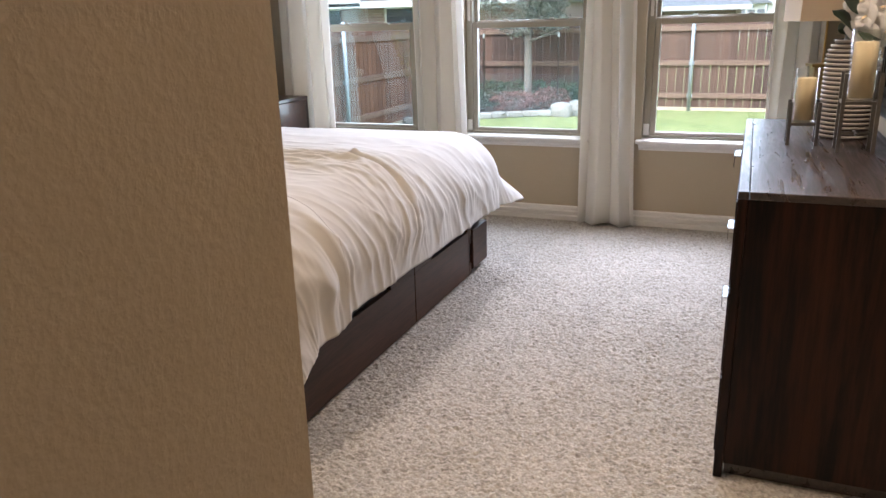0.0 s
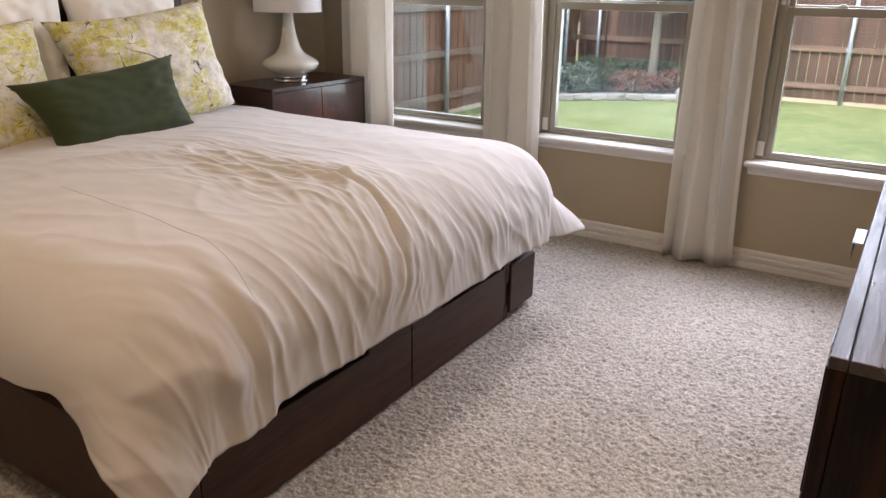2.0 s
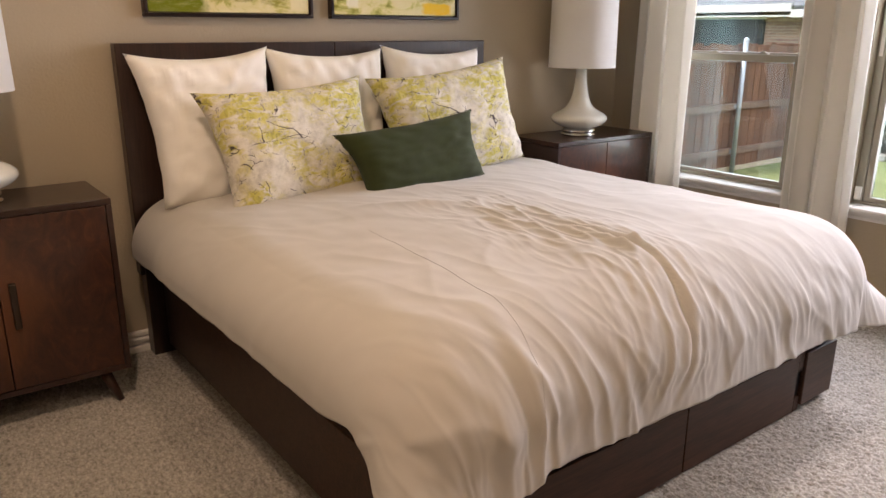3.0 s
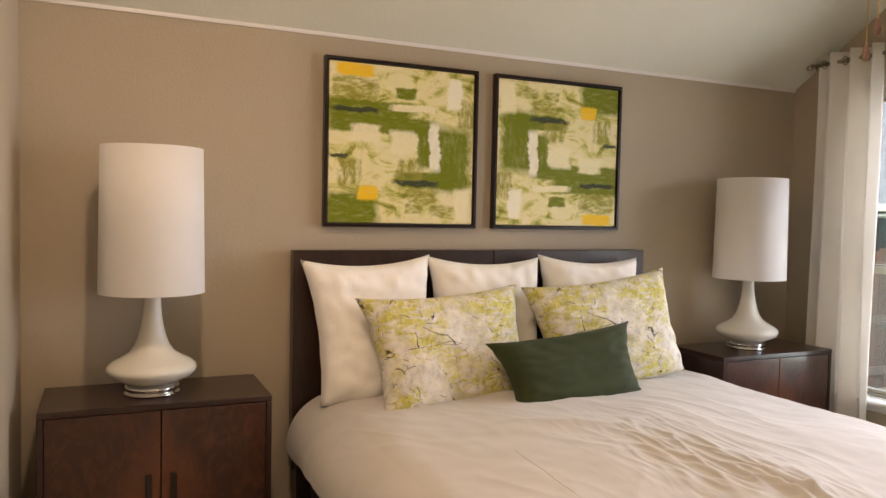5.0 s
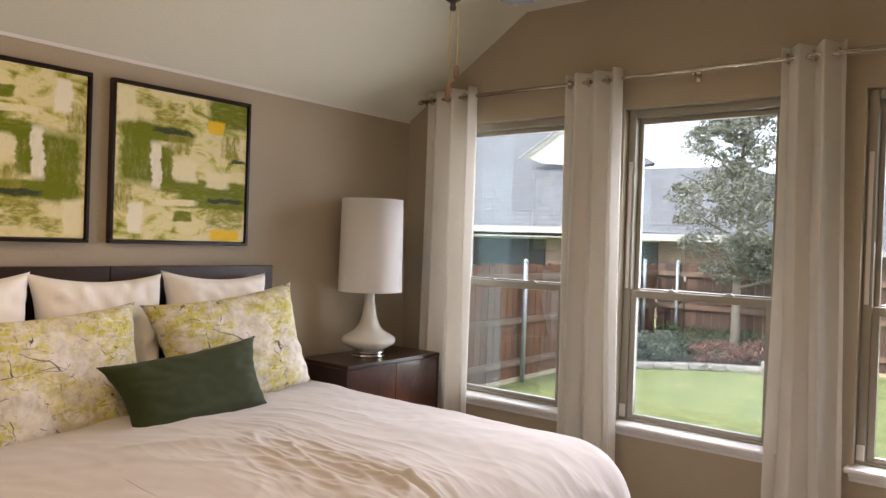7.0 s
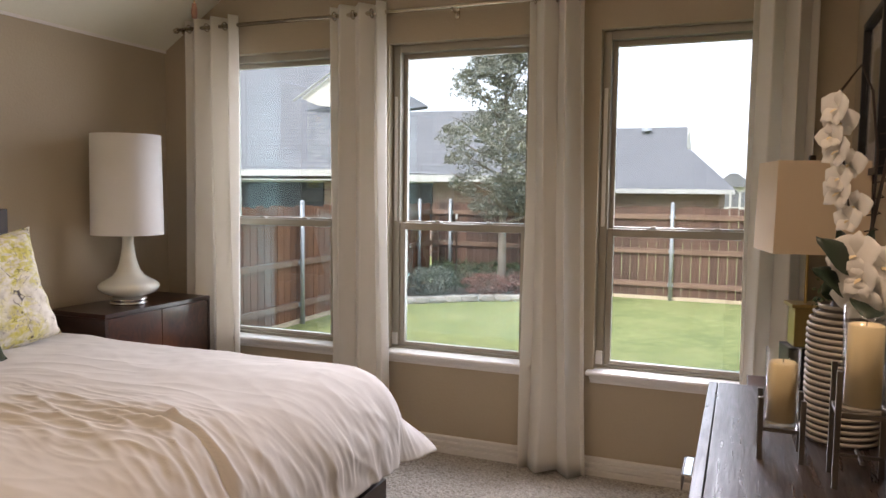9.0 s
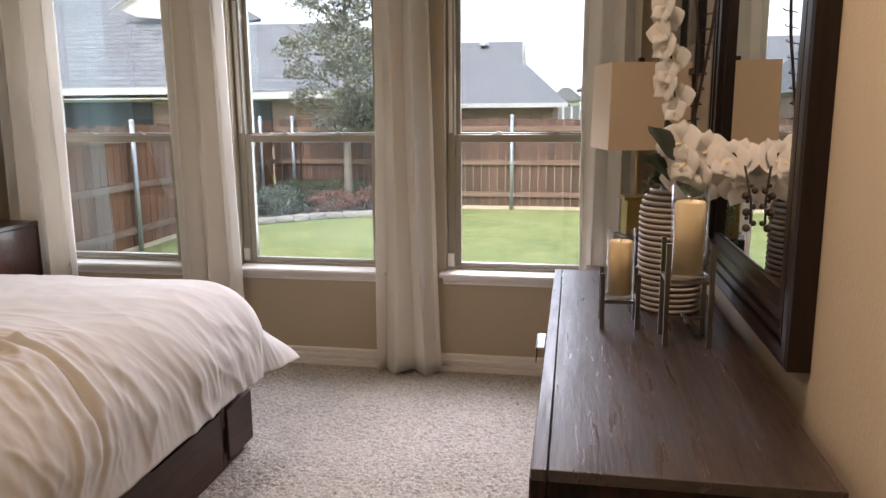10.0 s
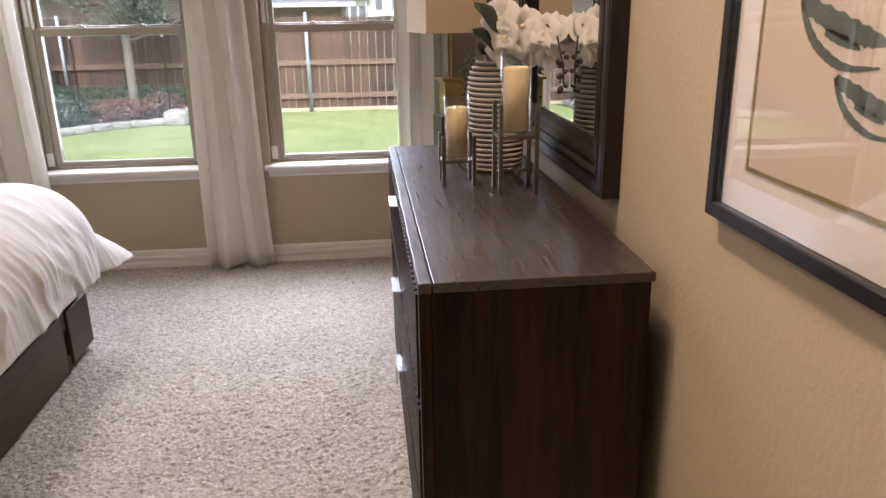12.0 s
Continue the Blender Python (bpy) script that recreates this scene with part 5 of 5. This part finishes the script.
for k in range(5):
    a = radians(72 * k + 104)
    blade = part("blade", extrude_outline([(0.18, -0.045), (0.62, -0.068), (0.66, -0.05), (0.67, 0.0), (0.66, 0.05), (0.62, 0.068), (0.18, 0.045)], "z", BLADE_Z, BLADE_Z + 0.008), M_ESPRESSO, fan, "dark wood fan blade")
    blade.matrix_basis = pose(0, 0, 0, 0, 0, math.degrees(a))
    part("blade_arm", boxes([(0.10, 0.24, -0.016, 0.016, BLADE_Z + 0.0085, BLADE_Z + 0.016)], 0.002), M_BRONZE, blade)
for (cx, cy, ln) in ((0.014, 0.011, 0.215), (-0.006, -0.005, 0.285)):
    part("pull_chain", tube([(cx, cy, 0.028), (cx, cy, 0.045 - ln)], 0.0016, 6), M_BRASS, fan)
    part("pull_knob", lathe([(0, 0.045 - ln), (0.006, 0.043 - ln), (0.0095, 0.02 - ln), (0.008, -ln), (0, -0.003 - ln)], 14, (cx, cy)), M_RAIL, fan, "small wooden pull knob", True)

# ---- garden ----
G = -0.25
lawn = bmesh.new()
bmesh.ops.create_grid(lawn, x_segments=40, y_segments=40, size=400, matrix=Matrix.Translation((0, 200, G)))
structure("ground", lawn, M_LAWN, "mown green lawn reaching to the fences", "lawn")
bed_soil = thing("planting_bed", (0, 0, G), "mulched corner planting bed", "garden bed", kind="structure")
curve = [(-4.38, 12.35), (-3.8, 12.7), (-3.2, 13.25), (-2.7, 13.6), (-2.0, 13.9), (-1.6, 14.3), (-1.5, 14.85)]
part("soil", extrude_outline([(x, y) for x, y in curve] + [(-4.38, 14.85)], "z", -0.05, 0.07), M_MULCH, bed_soil)


def stone_mesh(seed, w, d, h):
    bm = bmesh.new()
    bmesh.ops.create_icosphere(bm, subdivisions=2, radius=1)
    for v in bm.verts:
        p = v.co.copy()
        q = Vector([math.copysign(abs(c) ** 0.6, c) for c in p])
        q *= 1 + 0.22 * noise.noise(p * 1.6 + Vector((seed * 3.1, 0, 0)))
        v.co = Vector((q.x * w, q.y * d, q.z * h))
    return mesh_of("stone", bm, M_STONE)


stones = [stone_mesh(k, 0.17, 0.10, 0.058) for k in range(4)]
edging = thing("stone_edging", (0, 0, G), "low pale limestone edging around the planting bed", "edging", kind="structure")
for (xa, ya), (xb, yb) in zip(curve, curve[1:]):
    n = max(1, round(math.hypot(xb - xa, yb - ya) / 0.27))
    for k in range(n):
        s = new("stone", stones[(k + n) % 4])
        s.parent = edging
        t = (k + 0.5) / n
        s.matrix_basis = pose(xa + (xb - xa) * t, ya + (yb - ya) * t - 0.06, 0.05, 0, 0, math.degrees(math.atan2(yb - ya, xb - xa)))
for bx, by, bz, size in ((-2.05, 13.70, 0.10, 0.20), (-1.80, 13.86, 0.11, 0.22), (-1.62, 14.15, 0.08, 0.17)):
    boulder = tagged(new("boulder", stone_mesh(9 + size * 50, size, size * 0.8, size * 0.68)), "pale rough boulder at the end of the edging", "boulder", "pale boulders")
    boulder.location = (bx, by, G + bz)


def shrub(name, at, radii, count, size, mat, label, seed, group=""):
    ob = thing(name, at, label, "shrub", group)
    part("foliage", leaf_cloud(bmesh.new(), (0, 0, radii[2] * 0.95), radii, count, size, seed, 0.8), mat, ob)
    for k in range(5):
        a = k * 1.256
        part("branch", tube([(0, 0, -0.05), (radii[0] * 0.3 * math.cos(a), radii[1] * 0.3 * math.sin(a), radii[2] * 0.7), (radii[0] * 0.6 * math.cos(a), radii[1] * 0.6 * math.sin(a), radii[2] * 1.3)], [0.02, 0.014, 0.006], 6), M_TRUNK, ob)
    return ob


for k in range(6):
    shrub("hedge_shrub", (-4.0 + 0.45 * k, 14.45 - 0.03 * (k % 2), G + 0.06), (0.30, 0.24, 0.26), 1500, 0.026, M_HEDGE, "dark green clipped hedge shrub along the back fence", 20 + k, "hedge shrubs")
shrub("round_shrub", (-3.72, 13.3, G + 0.05), (0.42, 0.38, 0.26), 2600, 0.026, M_SHRUB_GREY, "rounded grey-green shrub in the bed", 31)
shrub("red_shrub", (-2.95, 13.75, G + 0.06), (0.40, 0.30, 0.19), 2200, 0.024, M_SHRUB_RED, "low reddish barberry shrub in the bed", 32, "red shrubs")
shrub("red_shrub", (-2.35, 14.1, G + 0.06), (0.38, 0.28, 0.20), 2000, 0.024, M_SHRUB_RED, "low reddish barberry shrub in the bed", 33, "red shrubs")

tree = thing("tree", (-2.78, 14.1, G), "young staked oak tree with small grey-green leaves", "tree")
part("trunk", tube([(0, 0, 0), (0.01, 0, 0.6), (0.0, 0.02, 1.3), (0.03, 0, 2.2), (0.02, 0.02, 3.2), (0.04, 0, 4.4)], [0.085, 0.07, 0.062, 0.05, 0.035, 0.012], 12), M_TRUNK, tree, smooth=True)
rnd = random.Random(77)
for k in range(26):
    z = 1.25 + k * 0.115
    a = k * 2.4
    ln = (1.15 if k < 14 else 1.15 - (k - 14) * 0.075) * rnd.uniform(0.8, 1.05)
    c, s = math.cos(a), math.sin(a)
    part("limb", tube([(0.01, 0, z), (0.4 * ln * c, 0.4 * ln * s, z + 0.14), (0.75 * ln * c, 0.75 * ln * s, z + 0.32), (ln * c, ln * s, z + 0.42)], [0.026, 0.018, 0.011, 0.004], 6), M_TRUNK, tree)
crown = bmesh.new()
for k in range(250):
    h = rnd.random()
    z = 1.42 + 3.3 * h ** 0.9
    rad = min(0.45 + (z - 1.35) * 0.75, 1.15, 1.15 - (z - 2.7) * 0.42) * rnd.random() ** 0.6
    a = rnd.uniform(0, 6.283)
    r = rnd.uniform(0.09, 0.22)
    leaf_cloud(crown, (rad * math.cos(a), rad * math.sin(a), z), (r * 1.25, r * 1.25, r * 0.75), int(3600 * r * r) + 80, rnd.uniform(0.026, 0.036), 100 + k, 0.1)
part("crown", crown, M_TREE_LEAF, tree)
for sx, sy in ((-0.72, -0.3), (0.60, -0.2)):
    st = thing("tree_stake", (-2.78 + sx, 14.1 + sy, G), "thin steel tree stake with pale cap and guy wire", "stake", "tree stakes")
    part("pole", tube([(0, 0, 0), (0, 0, 1.32)], 0.016, 8), M_BRONZE, st)
    part("cap", tube([(0, 0, 1.3205), (0, 0, 1.40)], 0.02, 8), M_FASCIA, st)
    part("wire", tube([(0, 0, 1.25), (-sx * 0.5, -sy * 0.5, 1.05), (-sx, -sy, 1.30)], 0.004, 5), M_BRONZE, st)


# fences: one mesh shared by alike pickets
def fence(name, at, turn, length, mat, label, posts):
    ob = thing(name, at, label, "fence", "garden fences", "structure", (0, 0, turn))
    h = 1.58
    shared = [mesh_of("picket", box(-0.067, 0.067, 0.0, 0.016, 0.03, h - 0.012 * k, 0.0), mat) for k in range(3)]
    n = int(length / 0.142)
    rnd = random.Random(n)
    for k in range(n):
        p = new("picket", shared[rnd.randrange(3)])
        p.parent = ob
        p.location = (0.07 + k * 0.142, rnd.uniform(-0.002, 0.002), rnd.uniform(-0.006, 0.006))
    for z in (0.22, 0.78, 1.36):
        part("rail", box(0, length, -0.04, -0.0022, z, z + 0.085, 0.004), M_RAIL, ob)
    part("kick_board", box(0, length, -0.024, -0.0022, 0.0, 0.06, 0.003), M_KICK, ob, "pale kick board at the ground")
    for x in posts:
        post = part("post", lathe([(0, 0), (0.03, 0), (0.03, h + 0.02), (0, h + 0.02)], 14, (x, -0.075)), M_POST, ob, "galvanised steel fence post", True)
        part("post_cap", lathe([(0.034, h + 0.0205), (0.034, h + 0.045), (0.02, h + 0.065), (0, h + 0.07)], 14, (x, -0.075)), M_POST, post, smooth=True)
        for z in (0.262, 0.822, 1.402):
            part("bracket", box(x - 0.05, x + 0.05, -0.046, -0.0402, z - 0.03, z + 0.03, 0.002), M_POST, post)
    return ob


fence("fence_back", (-4.42, 14.9, G), 0, 15.0, M_FENCE_BACK, "brown cedar picket fence along the back of the lawn", [0.40, 4.37, 6.75, 9.1, 11.5, 13.9])
fence("fence_side", (-4.44, 6.2, G), 90, 8.7, M_FENCE_SIDE, "red-brown cedar picket fence along the side of the lawn, coloured as sunlit", [1.8, 4.15, 8.0])


# ---- neighbouring houses ----
def roof_slab(bm, quad, thick=0.12):
    a = [Vector(p) for p in quad]
    nrm = (a[1] - a[0]).cross(a[2] - a[0]).normalized()
    if nrm.z < 0:
        nrm = -nrm
    top = [bm.verts.new(p) for p in a]
    low = [bm.verts.new(p - nrm * thick) for p in a]
    bm.faces.new(top)
    bm.faces.new(low)
    for i in range(len(a)):
        j = (i + 1) % len(a)
        bm.faces.new((top[i], top[j], low[j], low[i]))
    return bm


def neighbour_left():
    ob = thing("house", (0, 0, -0.6), "brick neighbour house with grey shingle roof and cream gable", "house", "neighbour houses")
    def z(v):
        return v + 0.6
    part("wall", box(-22, -4.6, 20.6, 21.0, 0, z(1.95)), M_BRICK, ob, "red-brown brick wall")
    part("wall", box(-22, -4.6, 30.0, 30.4, 0, z(1.95)), M_BRICK, ob)
    part("wall", box(-5.0, -4.6, 21.001, 29.999, 0, z(1.95)), M_BRICK, ob)
    part("roof", roof_slab(bmesh.new(), [(-22, 20.0, z(2.12)), (-9.2, 20.0, z(2.06)), (-12.4, 27.5, z(7.4)), (-22, 27.5, z(7.4))]), M_SHINGLE, ob)
    part("roof", roof_slab(bmesh.new(), [(-9.2, 20.0, z(2.06)), (-4.2, 20.0, z(1.92)), (-5.4, 23.2, z(3.95)), (-9.9, 23.2, z(4.0))]), M_SHINGLE, ob)
    part("roof", roof_slab(bmesh.new(), [(-9.2, 20.02, z(2.06)), (-9.9, 23.2, z(4.0)), (-9.0, 25.4, z(4.4)), (-11.6, 25.4, z(5.9))]), M_SHINGLE, ob)
    part("roof", roof_slab(bmesh.new(), [(-4.2, 20.0, z(1.92)), (-4.2, 31, z(1.92)), (-5.4, 26, z(3.95)), (-5.4, 23.2, z(3.95))]), M_SHINGLE, ob)
    gable = part("gable", extrude_outline([(-12.2, z(4.44)), (-11.6, z(4.2)), (-8.8, z(3.9)), (-8.8, z(4.5)), (-10.5, z(5.45))], "y", 22.5, 22.6), M_SIDING, ob, "cream lap siding gable")
    part("rake", tube([(-12.4, 22.4, z(4.36)), (-10.5, 22.4, z(5.50)), (-8.7, 22.4, z(4.45))], 0.05, 4), M_FASCIA, ob, "white rake board")
    part("fascia", box(-22, -9.2, 19.93, 19.995, z(1.92), z(2.10), 0.0), M_FASCIA, ob, "white eave fascia")
    part("fascia", box(-9.19, -4.2, 19.93, 19.995, z(1.78), z(1.96)), M_FASCIA, ob, "white eave fascia")
    for wx, wide in ((-10.6, 3.4), (-7.2, 1.5)):
        w = part("window", box(wx - wide, wx + 0.4, 20.55, 20.595, z(0.6), z(1.75)), M_BLACK, ob, "dark window under the eave")
        part("window_frame", boxes([(wx - wide - 0.06, wx + 0.46, 20.53, 20.549, z(1.75), z(1.79)), (wx - wide - 0.06, wx - wide, 20.53, 20.549, z(0.6), z(1.7499))]), M_FASCIA, w)
    part("eave_soffit", box(-22, -4.3, 20.0, 20.599, z(1.80), z(1.84)), M_FASCIA, ob)


def neighbour_back():
    ob = thing("house", (0, 0, -0.6), "brick neighbour house with grey hipped roof", "house", "neighbour houses")
    def z(v):
        return v + 0.6
    part("wall", box(-9.0, 0.2, 30.6, 31.0, 0, z(1.6)), M_BRICK, ob, "red-brown brick wall")
    part("wall", box(-0.2, 0.2, 31.001, 40, 0, z(1.6)), M_BRICK, ob)
    part("roof", roof_slab(bmesh.new(), [(-9.5, 30.0, z(1.68)), (0.75, 30.0, z(1.68)), (-1.05, 34.0, z(3.35)), (-9.5, 34.0, z(3.35))]), M_SHINGLE, ob)
    part("roof", roof_slab(bmesh.new(), [(0.75, 30.0, z(1.68)), (0.75, 41.0, z(1.68)), (-1.05, 37.0, z(3.35)), (-1.05, 34.0, z(3.35))]), M_SHINGLE, ob)
    part("roof", roof_slab(bmesh.new(), [(-9.5, 34.0, z(3.3)), (-1.2, 34.0, z(3.3)), (-1.35, 36.2, z(4.45)), (-9.5, 36.2, z(4.45))]), M_SHINGLE, ob)
    part("gable", extrude_outline([(34.0, z(3.2)), (38.4, z(3.2)), (36.2, z(4.42))], "x", -1.36, -1.26), M_SIDING, ob, "cream gable end")
    part("fascia", box(-9.5, 0.75, 29.93, 29.995, z(1.54), z(1.70)), M_FASCIA, ob, "white eave fascia")
    part("roof_vent", lathe([(0.22, 0.0), (0.2, 0.12), (0.0, 0.18)], 14, (-3.0, 35.6)), M_POST, ob).location = (0, 0, z(4.25))
    w = part("window", box(-4.6, -3.8, 30.55, 30.595, z(0.4), z(1.45)), M_GLASS, ob)


def neighbour_far(x, wide, eave, ridge):
    ob = thing("house", (x, 62, -0.8), "distant pale house with grey roof", "house", "distant houses")
    part("wall", box(-wide, wide, 0, 6, 0, eave), M_SIDING, ob, "pale beige wall")
    part("roof", extrude_outline([(-wide - 0.4, eave - 0.1), (wide + 0.4, eave - 0.1), (wide * 0.25, ridge), (-wide * 0.25, ridge)], "y", -0.4, 6.4), M_SHINGLE, ob)
    for k in range(3):
        # windows in roof grey: distance haze put into their colour as lower contrast
        part("window", box(wide * (-0.7 + 0.6 * k), wide * (-0.7 + 0.6 * k) + 0.5, -0.04, -0.002, eave - 1.6, eave - 0.5), M_SHINGLE, ob)


neighbour_left()
neighbour_back()
for x, wide, eave, ridge in ((0.3, 1.1, 3.0, 3.9), (3.6, 2.1, 3.8, 4.9), (9.5, 3.2, 3.3, 4.9), (18.0, 4.0, 3.4, 5.0)):
    neighbour_far(x, wide, eave, ridge)
